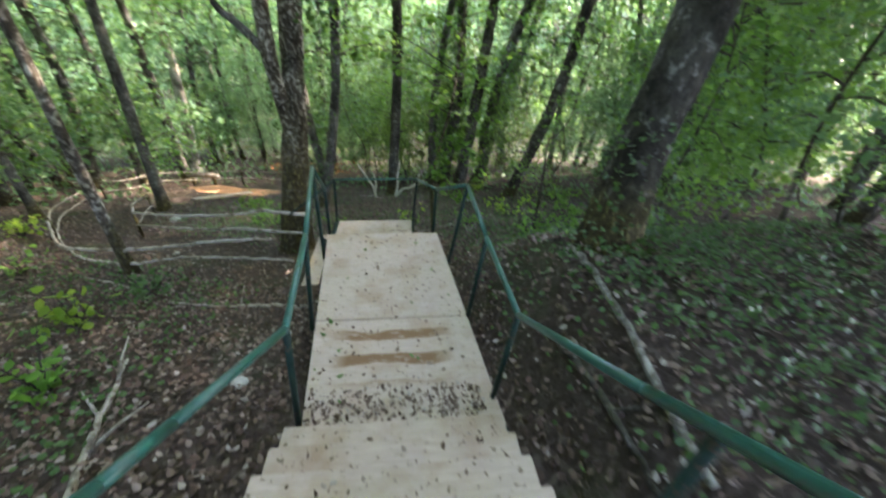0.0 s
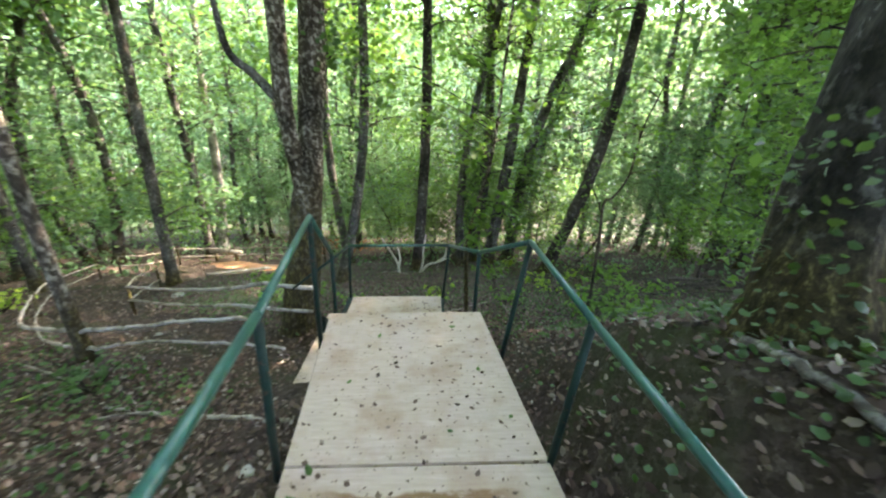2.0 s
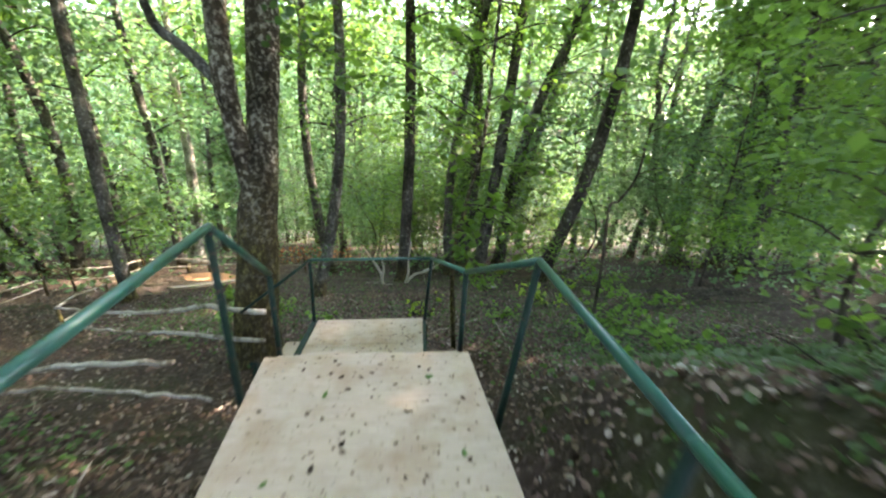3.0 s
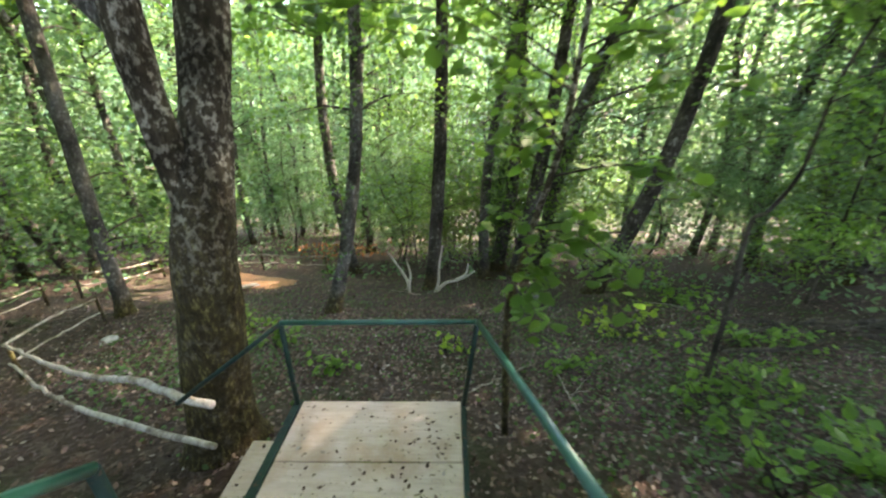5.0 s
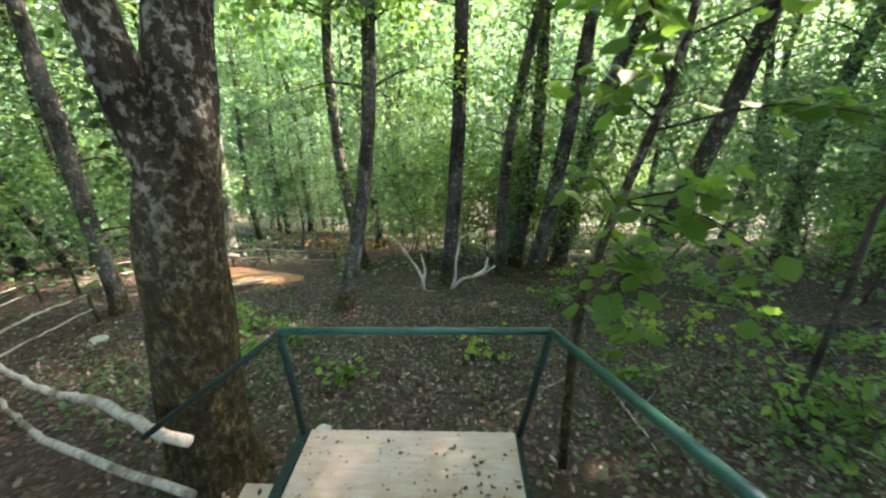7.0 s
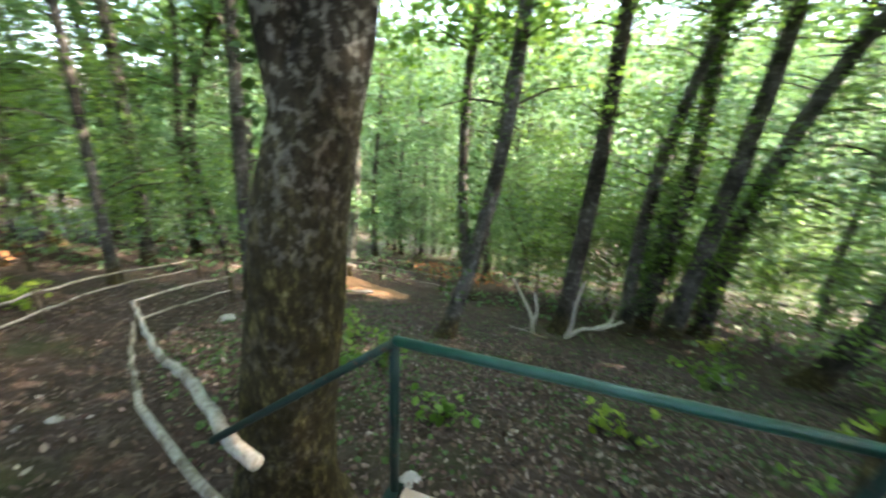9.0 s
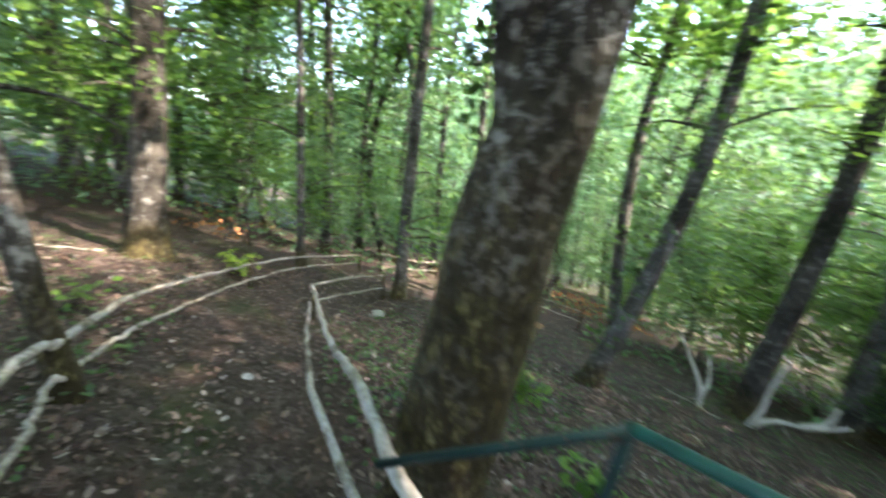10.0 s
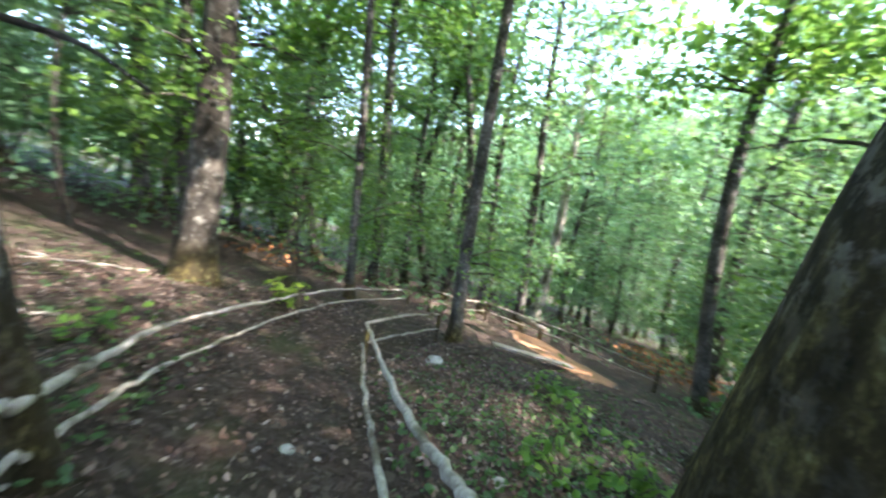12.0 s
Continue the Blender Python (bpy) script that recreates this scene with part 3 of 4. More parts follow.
def bank_tree():
    x, y = 1.52, 2.02
    z = gz(x, y) - 0.1
    t = root("leaning_tree", (x, y, z), "thick leaning tree with dark rough bark on the bank", "tree", "trees on the slope")
    o = np.array([x, y, z])
    main = np.array([(1.52, 2.07, z), (1.55, 2.11, z + 0.18), (1.63, 2.215, 0.85), (1.75, 2.335, 1.3), (1.935, 2.45, 2.0), (2.3, 2.7, 3.6), (2.6, 3.0, 8.0), (2.9, 3.2, 13.0)]) - o
    line = spline(main, 8)
    v, f = tube(line, np.interp(np.linspace(0, 7, len(line)), range(8), [0.27, 0.215, 0.19, 0.172, 0.168, 0.165, 0.13, 0.03]), 36, 0.1, 8, 0.1)
    obj("trunk", v, f, BARK_GREY, t)
    rng = np.random.default_rng(22)
    cs, tw = [], []
    for i in range(46):
        b = np.array([0.6, 0.5, rng.uniform(5, 13)])
        a, q = rng.uniform(0, 6.28), rng.uniform(0.8, 3.4)
        e = b + np.array([math.cos(a) * q, math.sin(a) * q, 0.3 * q])
        cs += [e, (b + e) / 2]
        tw.append(tube([b, (b + e) / 2 + (0, 0, 0.1), e], [0.04, 0.025, 0.008], 4))
    v, f = join(tw)
    tagged(obj("branchwork", v, f, BARK_THIN, t), kind="stuff")
    p = sprays(rng, cs, 0.8, 40)
    tagged(leaves("crown", p, rng.uniform(0.08, 0.14, len(p)), LEAF, t, rng=rng), kind="stuff")


bank_tree()


def fence_tree():
    x, y = -3.28, 4.0
    tree("tree", x, y, 0.115, 11, (0.02, -0.06), BARK_SLIM, "slim tree with mottled bark to which the fence poles are tied", (4.5, 2.4, 30, 60, 0.085), low=0, seed=91, sides=14, bend=0.12)


fence_tree()

# ---- boardwalk, steps and landing ----
DECK_X0, DECK_X1 = -0.6, 0.5


def sheared(bm, y0, k):
    """Shift x with y: the walk runs slightly askew."""
    for v in bm.verts:
        v.co.x += k * (v.co.y - y0)
    return bm


SKEW = -0.1
walkway = root("boardwalk", (0, 0, 0), "level plywood boardwalk with weathered pale boards and fallen leaves", "boardwalk")
for a, b, m in ((1.12, 2.0, PLY_WORN), (2.006, 3.27, PLY)):
    part("board", sheared(box(-0.55, 0.55, a, b, -0.022, 0.0, 0.004, 0.001, 3), 2.0, SKEW), m, walkway)
for x in (-0.56, 0.51):
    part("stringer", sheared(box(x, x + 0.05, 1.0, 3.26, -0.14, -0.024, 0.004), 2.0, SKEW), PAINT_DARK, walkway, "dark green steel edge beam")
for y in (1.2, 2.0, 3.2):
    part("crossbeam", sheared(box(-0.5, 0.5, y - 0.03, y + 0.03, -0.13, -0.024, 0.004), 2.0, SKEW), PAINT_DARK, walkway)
for x in (-0.54, 0.53):
    for y in (1.25, 2.02, 2.95):
        xx = x + SKEW * (y - 2)
        part("footing", box(xx - 0.025, xx + 0.025, y - 0.025, y + 0.025, gz(xx, y) - 0.2, -0.12, 0.003), PAINT_DARK, walkway)

STEP_N, RISER, GOING = 9, 0.11, 0.172
stair = root("upper_steps", (0, 0, 0), "plywood steps with worn pale treads leading down", "steps")
for i in range(STEP_N):
    y1 = 1.12 - GOING * i
    z = RISER * (i + 1)
    part("tread", box(-0.52 + 0.004 * i, 0.60 + 0.01 * i, y1 - GOING - 0.03, y1, z - 0.025, z, 0.005, 0.002, i), PLY, stair)
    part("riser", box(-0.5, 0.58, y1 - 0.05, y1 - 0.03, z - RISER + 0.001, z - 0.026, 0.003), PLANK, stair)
for x in (-0.55, 0.6):
    bm = box(x, x + 0.04, -0.5, 1.1, -0.12, 0.0, 0.004)
    for v in bm.verts:
        v.co.z += (1.1 - v.co.y) * RISER / GOING
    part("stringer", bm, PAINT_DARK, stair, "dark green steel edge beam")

LOW = -0.69
flight = root("lower_steps", (0, 0, 0), "short steep plywood steps down to the landing", "steps")
for i, (y0, z) in enumerate(((3.29, -0.17), (3.5, -0.345), (3.71, -0.52))):
    part("tread", box(-0.72 - 0.03 * i, 0.42 - 0.05 * i, y0, y0 + 0.24, z - 0.025, z, 0.004, 0.001, i), PLY, flight)
for x in (-0.76, 0.38):
    bm = box(x, x + 0.04, 3.27, 3.98, -0.16, -0.03, 0.004)
    for v in bm.verts:
        v.co.z -= (v.co.y - 3.27) * 0.85
    part("stringer", bm, PAINT_DARK, flight)

landing = root("landing", (0, 0, 0), "square plywood landing on a green steel frame", "platform")
for a, b in ((3.94, 4.43), (4.434, 4.885)):
    part("board", box(-0.87, 0.18, a, b, LOW - 0.022, LOW, 0.004, 0.001, 5), PLY, landing)
for x0, x1, y0, y1, top in ((-0.925, -0.875, 3.92, 4.89, 0.008), (0.183, 0.212, 3.92, 4.89, -0.006), (-0.875, 0.183, 4.86, 4.884, -0.024)):
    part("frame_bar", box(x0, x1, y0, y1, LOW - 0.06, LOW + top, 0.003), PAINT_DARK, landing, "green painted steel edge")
for x in (-0.9, 0.2):
    for y in (3.97, 4.86):
        part("footing", box(x - 0.022, x + 0.022, y - 0.022, y + 0.022, gz(x, y) - 0.2, LOW - 0.06, 0.003), PAINT_DARK, landing)

side = root("side_steps", (0, 0, 0), "plywood side step leading off the landing to the path", "steps")
part("tread", box(-1.12, -0.93, 3.45, 4.66, LOW - 0.122, LOW - 0.1, 0.004, 0.001, 8), PLY, side)
for y in (3.6, 4.4):
    part("footing", box(-1.06, -1.0, y - 0.03, y + 0.03, gz(-1.03, y) - 0.2, LOW - 0.122, 0.003), PAINT_DARK, side)


# ---- handrails ----
def rail(name, parent, pts, r, m, steps=4, sides=10, seed=0):
    line = spline(pts, steps) if len(pts) > 2 else np.array(pts, float)
    v, f = tube(line, [r] * len(line), sides)
    return obj(name, v, f, m, parent)


def handrail(label, top, posts, r=0.0155):
    h = root("handrail", (0, 0, 0), label, "handrail", "handrails of the boardwalk")
    for a, b in zip(top, top[1:]):
        rail("rail", h, [a, b], r, PAINT)
    for p, q in posts:
        rail("post", h, [p, q], 0.016, PAINT_DARK)
    return h


handrail("green painted steel handrail on thin dark posts",
         [(-0.5, -0.8, 1.77), (-0.45, 0.35, 1.135), (-0.45, 0.54, 1.03), (-0.38, 1.1, 0.79), (-0.46, 1.84, 0.8), (-0.644, 2.95, 0.81), (-0.71, 3.56, 0.36)],
         [((-0.45, 0.3, 1.16), (-0.5, 0.3, 0.5)), ((-0.385, 1.12, 0.79), (-0.5, 1.22, -0.1)), ((-0.46, 1.84, 0.8), (-0.595, 2.03, -0.1)), ((-0.64, 2.93, 0.81), (-0.67, 2.97, -0.1)), ((-0.71, 3.56, 0.36), (-0.74, 3.6, -0.42))])
handrail("green painted steel handrail with dented paint",
         [(0.72, -0.8, 1.95), (0.66, 0.46, 1.16), (0.65, 1.27, 0.66), (0.635, 2.0, 0.67), (0.645, 2.9, 0.67), (0.42, 3.43, 0.41), (0.27, 4.74, 0.01)],
         [((0.68, 0.3, 1.25), (0.66, 0.3, 0.4)), ((0.65, 1.27, 0.66), (0.59, 1.3, -0.1)), ((0.635, 2.0, 0.67), (0.545, 2.01, -0.1)), ((0.645, 2.9, 0.67), (0.49, 2.8, -0.1)), ((0.42, 3.43, 0.41), (0.385, 3.4, -0.26)), ((0.27, 4.74, 0.01), (0.2, 4.87, LOW - 0.02))])
handrail("green painted end rail of the landing",
         [(0.27, 4.74, 0.012), (-0.84, 4.735, 0.012)],
         [((-0.84, 4.735, 0.01), (-0.9, 4.86, LOW - 0.02))], 0.015)

side_rail = root("handrail", (0, 0, 0), "dark sloping side rail ending at the forked tree", "handrail", "handrails of the boardwalk")
rail("rail", side_rail, [(-0.84, 4.73, 0.008), (-1.46, 4.6, -0.44)], 0.014, PAINT_DARK)

# ---- pole fences ----


def pole(pts, r0, r1, seed, parent, name="pole"):
    line = spline(pts, 6)
    rng = random.Random(seed)
    w = np.array([[rng.gauss(0, 0.006) for _ in range(3)] for _ in line])
    v, f = tube(line + w, np.linspace(r0 * 0.84, r1 * 0.84, len(line)), 10, 0.16, seed, 0.0, 5.0)
    return obj(name, v, f, POLE, parent)


def stake(x, y, h, parent, r=0.03):
    z = gz(x, y)
    v, f = tube([(x, y, z - 0.2), (x + 0.01, y, z + h * 0.5), (x, y + 0.01, z + h)], [r * 1.1, r, r * 0.9], 8, 0.2, int(x * 10))
    return obj("stake", v, f, BARK_DARK, parent)


fence = root("pole_fence", (-3, 5.2, gz(-3, 5.2)), "rustic fence of pale peeled poles along the path", "fence", "pole fences")
fence.matrix_world = Matrix.Identity(4)
pole([(-1.24, 4.56, -0.42), (-1.92, 4.85, -0.5), (-2.21, 4.99, -0.6), (-2.52, 5.11, -0.68), (-3.09, 5.39, -0.83), (-3.76, 5.73, -0.98), (-4.6, 6.15, -1.13)], 0.03, 0.018, 1, fence)
pole([(-1.27, 4.53, -0.69), (-2.26, 4.84, -0.77), (-2.78, 5.1, -0.91), (-3.35, 5.4, -1.05), (-4.6, 6.12, -1.35)], 0.024, 0.015, 2, fence)
stake(-4.63, 6.18, 0.47, fence, 0.022)
pole([(-4.6, 6.15, -1.13), (-5.33, 7.22, -1.45), (-5.7, 8.2, -1.7)], 0.02, 0.017, 3, fence)
pole([(-4.6, 6.2, -1.35), (-5.1, 7.1, -1.6), (-5.6, 8.1, -1.9)], 0.016, 0.014, 4, fence)
stake(-5.72, 8.22, 0.5, fence, 0.024)
fence2 = root("pole_fence", (0, 0, 0), "rustic fence of crooked pale poles tied to trees", "fence", "pole fences")
pole([(-1.25, 3.42, -0.12), (-1.9, 3.6, -0.25), (-2.51, 3.77, -0.4), (-2.74, 3.82, -0.45), (-3.22, 3.95, -0.56)], 0.018, 0.025, 5, fence2)
pole([(-1.15, 3.5, -0.45), (-1.85, 3.68, -0.52), (-2.56, 3.86, -0.62), (-2.81, 3.89, -0.67), (-3.25, 3.95, -0.77)], 0.014, 0.019, 6, fence2)
pole([(-3.13, 3.96, -0.55), (-3.7, 4.17, -0.67), (-4.36, 4.48, -0.8), (-5.1, 5.2, -0.98), (-5.71, 5.85, -1.136)], 0.027, 0.018, 7, fence2)
pole([(-3.19, 3.96, -0.77), (-3.7, 4.2, -0.88), (-4.31, 4.57, -1.02), (-5.1, 5.25, -1.2), (-5.69, 5.87, -1.33)], 0.02, 0.014, 8, fence2)
stake(-5.73, 5.87, 0.4, fence2, 0.026)
pole([(-5.71, 5.85, -1.136), (-6.6, 7.0, -1.42), (-7.86, 9.24, -2.01)], 0.02, 0.016, 9, fence2)
pole([(-5.69, 5.87, -1.33), (-6.6, 7.1, -1.62), (-7.6, 8.95, -2.08)], 0.017, 0.013, 10, fence2)
stake(-7.88, 9.26, 0.52, fence2, 0.024)

# ---- young hazel beside the landing, with broad leaves ----


def broad_sprig(rng, base, tip, n, size, twig):
    """Leaf places along a drooping twig, and the twig's tube."""
    base, tip = np.array(base, float), np.array(tip, float)
    midp = (base + tip) / 2 + (0, 0, 0.12 * np.linalg.norm(tip - base))
    line = spline([base, midp, tip], 5)
    twig.append(tube(line, np.linspace(0.007, 0.002, len(line)), 5))
    k = rng.uniform(0.25, 1.0, n)
    i = np.clip((k * (len(line) - 1)).astype(int), 0, len(line) - 1)
    return line[i] + rng.normal(0, 0.045, (n, 3))


def hazel():
    x, y = 0.52, 5.1
    z = gz(x, y) - 0.05
    o = np.array([x, y, z])
    t = root("hazel_sapling", (x, y, z), "young hazel with crooked stem and broad green leaves beside the landing", "tree")
    stem = spline(np.array([(0.53, 5.1, z), (0.5, 5.1, -0.38), (0.52, 5.1, 0.0), (0.62, 5.1, 0.45), (0.74, 5.1, 0.9), (0.8, 5.1, 1.4), (0.86, 5.1, 2.2), (0.95, 5.0, 3.2), (1.0, 4.9, 4.2)]) - o, 5)
    v, f = tube(stem, np.linspace(0.028, 0.008, len(stem)), 10, 0.2, 4)
    obj("trunk", v, f, BARK_BIG, t)
    rng = np.random.default_rng(77)
    tw, pts = [], []
    for b, e, n in (
        ((0.55, 5.1, 0.2), (0.62, 4.85, 0.3), 16), ((0.5, 5.1, 0.1), (0.56, 4.85, 0.02), 16), ((0.62, 5.1, 0.45), (1.15, 4.75, 0.25), 26), ((0.62, 5.1, 0.45), (1.3, 4.8, -0.12), 30),
        ((0.6, 5.1, 0.45), (0.35, 4.9, 0.6), 14), ((0.74, 5.1, 0.9), (0.3, 4.6, 1.2), 34), ((0.74, 5.1, 0.95), (-0.2, 4.5, 1.42), 46), ((0.78, 5.1, 1.2), (-0.65, 4.6, 1.5), 50), ((0.78, 5.1, 1.1), (1.5, 4.6, 1.15), 34),
        ((0.8, 5.1, 1.3), (0.9, 4.4, 1.35), 30), ((0.84, 5.1, 1.7), (0.2, 4.7, 1.9), 34), ((0.84, 5.1, 1.9), (1.7, 4.9, 1.9), 40), ((0.9, 5.1, 2.6), (0.0, 5.2, 2.7), 40), ((0.8, 5.1, 1.2), (0.5, 5.7, 1.3), 26), ((0.9, 5.05, 2.4), (1.3, 5.9, 2.4), 36), ((0.58, 5.1, 0.3), (0.7, 4.75, 0.12), 22), ((0.52, 5.1, 0.05), (0.75, 4.9, -0.25), 22), ((0.62, 5.1, 0.45), (0.95, 4.7, 0.5), 24), ((0.7, 5.1, 0.75), (1.35, 4.6, 0.75), 30), ((0.7, 5.1, 0.8), (0.25, 5.0, 0.95), 20), ((0.8, 5.1, 1.4), (1.9, 4.3, 1.45), 40), ((0.8, 5.1, 1.3), (-0.9, 5.0, 1.75), 40)):
        pts.append(broad_sprig(rng, np.array(b) - o, np.array(e) - o, n, 0.1, tw))
    v, f = join(tw)
    tagged(obj("twigwork", v, f, BARK_THIN, t), kind="stuff")
    p = np.vstack(pts)
    tagged(leaves("foliage", p, rng.uniform(0.06, 0.12, len(p)), LEAF_BROAD, t, rng=rng, droop=0.35, width=0.36, flat=0.35), kind="stuff")


hazel()


def bent_sapling():
    x, y = 2.4, 5.68
    z = gz(x, y) - 0.04
    t = root("bent_sapling", (x, y, z), "thin bent sapling with dark stem and sparse leaves", "tree")
    o = np.array([x, y, z])
    stem = spline(np.array([(2.41, 5.68, z), (2.42, 5.68, -0.4), (2.4, 5.68, 0.27), (2.52, 5.7, 0.36), (2.72, 5.75, 0.66), (2.82, 5.8, 1.25), (3.05, 5.85, 1.9), (3.1, 5.9, 2.8)]) - o, 5)
    v, f = tube(stem, np.linspace(0.024, 0.006, len(stem)), 8, 0.2, 9)
    obj("trunk", v, f, BARK_THIN, t)
    rng = np.random.default_rng(83)
    tw, pts = [], []
    for k in range(12):
        b = stem[int(rng.uniform(0.55, 0.98) * len(stem))]
        a, q = rng.uniform(0, 6.28), rng.uniform(0.3, 0.7)
        pts.append(broad_sprig(rng, b, b + (math.cos(a) * q, math.sin(a) * q, rng.uniform(-0.05, 0.2)), 14, 0.08, tw))
    v, f = join(tw)
    tagged(obj("twigwork", v, f, BARK_THIN, t), kind="stuff")
    p = np.vstack(pts)
    tagged(leaves("foliage", p, rng.uniform(0.05, 0.09, len(p)), LEAF_BROAD, t, rng=rng, width=0.36, flat=0.35), kind="stuff")


bent_sapling()


def broad_bush(x, y, r, n, size, label, m, name="bush", stems=9, h=0.5, seed=0):
    z = gz(x, y) - 0.02
    t = root(name, (x, y, z), label, "bush", "low plants of the forest floor")
    rng = np.random.default_rng(seed)
    tw, pts = [], []
    for k in range(stems):
        a, q = rng.uniform(0, 6.28), r * rng.uniform(0.3, 1)
        pts.append(broad_sprig(rng, (0, 0, 0), (math.cos(a) * q, math.sin(a) * q, h * rng.uniform(0.35, 1.0)), n // stems, size, tw))
    v, f = join(tw)
    tagged(obj("stemwork", v, f, BARK_THIN, t), kind="stuff")
    p = np.vstack(pts)
    p[:, 2] = np.maximum(p[:, 2], 0.02)
    tagged(leaves("foliage", p, rng.uniform(0.7, 1.3, len(p)) * size, m, t, rng=rng, width=0.36, flat=0.4), kind="stuff")


BUSHES = [(2.2, 5.35, 0.5, 80, 0.07, LEAF_BROAD), (2.75, 5.5, 0.5, 80, 0.075, LEAF_BROAD), (-2.75, 2.6, 0.3, 50, 0.09, LEAF_YOUNG), (-2.2, 1.7, 0.4, 60, 0.08, LEAF_BROAD), (-2.6, 3.3, 0.5, 110, 0.06, LEAF_IVY), (1.95, 4.4, 0.5, 60, 0.08, LEAF_BROAD),
          (2.7, 4.6, 0.6, 110, 0.09, LEAF_BROAD), (2.6, 5.9, 0.7, 120, 0.08, LEAF_BROAD), (2.4, 7.2, 0.8, 150, 0.08, LEAF_YOUNG), (3.9, 7.1, 0.9, 170, 0.09, LEAF_BROAD), (0.05, 6.85, 0.28, 34, 0.07, LEAF_YOUNG),
          (0.31, 6.8, 0.3, 30, 0.07, LEAF_YOUNG), (2.66, 12.0, 0.5, 60, 0.1, LEAF_YOUNG), (-2.5, 6.5, 0.4, 70, 0.08, LEAF_BROAD), (-2.2, 7.0, 0.5, 90, 0.08, LEAF_BROAD), (-2.9, 7.6, 0.5, 90, 0.08, LEAF_BROAD), (1.3, 6.2, 0.5, 80, 0.07, LEAF_BROAD),
          (-3.6, 8.3, 0.6, 90, 0.09, LEAF_BROAD), (-1.2, 6.3, 0.4, 60, 0.07, LEAF_BROAD), (1.6, 9.0, 0.8, 120, 0.09, LEAF_BROAD), (-6.3, 5.9, 0.6, 110, 0.08, LEAF_YOUNG), (4.5, 9.5, 0.9, 150, 0.1, LEAF_BROAD), (-4.6, 4.1, 0.3, 40, 0.07, LEAF_BROAD), (2.4, 2.9, 0.5, 90, 0.08, LEAF_BROAD)]
for k, (x, y, r, n, size, m) in enumerate(BUSHES):
    lab = "bright yellow-green young shoots on the forest floor" if m is LEAF_YOUNG else "low leafy green bush on the forest floor"
    broad_bush(x, y, r, n, size, lab, m, seed=200 + k, h=0.25 + 0.35 * r)

# ivy and herbs over the ground
_r = np.random.default_rng(51)
_pts = []
for (cx, cy, sx, sy, n) in ((-2.6, 6.2, 0.8, 0.8, 1500), (-3.2, 7.6, 1.0, 1.0, 1300), (-3.6, 4.4, 0.6, 0.35, 500), (-2.3, 3.2, 0.6, 0.5, 500), (1.6, 1.9, 0.35, 0.4, 500), (2.1, 1.4, 0.5, 0.7, 1500), (3.0, 2.6, 0.8, 0.8, 1200), (2.6, 5.0, 0.9, 0.6, 1300), (-1.9, 1.2, 0.6, 0.8, 700), (2.4, 3.2, 0.8, 0.9, 1100), (2.3, 6.2, 1.2, 1.6, 2000), (0.2, 7.4, 1.0, 0.9, 700), (-0.4, 10.2, 2.6, 1.0, 1500), (4.2, 7.0, 1.4, 2.0, 1800), (-4.6, 3.2, 0.9, 0.6, 500), (-6.0, 4.0, 1.2, 1.2, 700)):
    q = _r.normal((cx, cy), (sx, sy), (n, 2))
    _pts += [(x, y, gz(x, y) + _r.uniform(0.02, 0.12)) for x, y in q if not (-1.45 < x < 0.75 and y < 4.95) and path_mask(x, y) < 0.3]
_pts = np.array(_pts)
tagged(leaves("ground_ivy", _pts, _r.uniform(0.025, 0.05, len(_pts)), LEAF_IVY, rng=_r, droop=0.1, flat=0.4, width=0.42), "dark green ivy and herbs creeping over the ground", "ground cover", kind="stuff")


def trunk_ivy(x, y, h0, h1, lean, r, n, seed, size=0.075):
    rng = np.random.default_rng(seed)
    z = gz(x, y)
    h = rng.uniform(h0, h1, n)
    a = rng.uniform(0, 6.28, n)
    rr = r + rng.exponential(1.2 * size, n)
    p = np.stack([x + lean[0] * h + np.cos(a) * rr, y + lean[1] * h + np.sin(a) * rr, z + h], 1)
    tagged(leaves("climbing_ivy", p, rng.uniform(0.65, 1.35, n) * size, LEAF_IVY, rng=rng, droop=0.5, width=0.42), "dark ivy climbing a tree trunk", "ivy", "climbing ivy", "stuff")


for k, (x, y, d, lx, ly) in enumerate(((1.06, 12.4, 0.3, 0.09, -0.01), (1.5, 13.6, 0.42, 0.07, -0.02), (3.0, 14.0, 0.42, 0.22, -0.08), (-2.05, 8.85, 0.24, 0.15, 0.04), (10.4, 12.9, 0.5, 0.02, 0.02))):
    trunk_ivy(x, y, 0.6, 8.5, (lx, ly), d * 0.45, 1500 if k != 3 else 500, 300 + k)

trunk_ivy(1.55, 2.05, 0.0, 0.9, (0.15, 0.18), 0.2, 420, 311, 0.038)
trunk_ivy(-1.0, 5.2, 3.0, 6.0, (0.05, 0.03), 0.13, 500, 312)

# ivy sprig on the forked tree
_r = np.random.default_rng(61)
_p = np.vstack([_r.normal((-1.53, 4.98, 0.88), (0.03, 0.03, 0.06), (26, 3)), _r.normal((-1.52, 5.0, 1.05), (0.04, 0.04, 0.1), (26, 3)), _r.normal((-1.52, 4.95, 0.72), (0.02, 0.02, 0.04), (8, 3))])
tagged(leaves("ivy_sprig", _p, _r.uniform(0.035, 0.055, len(_p)), LEAF_IVY, rng=_r, width=0.45, droop=0.6), "small dark ivy sprig growing on mottled bark", "ivy", "climbing ivy", "stuff")

# ---- dead wood ----


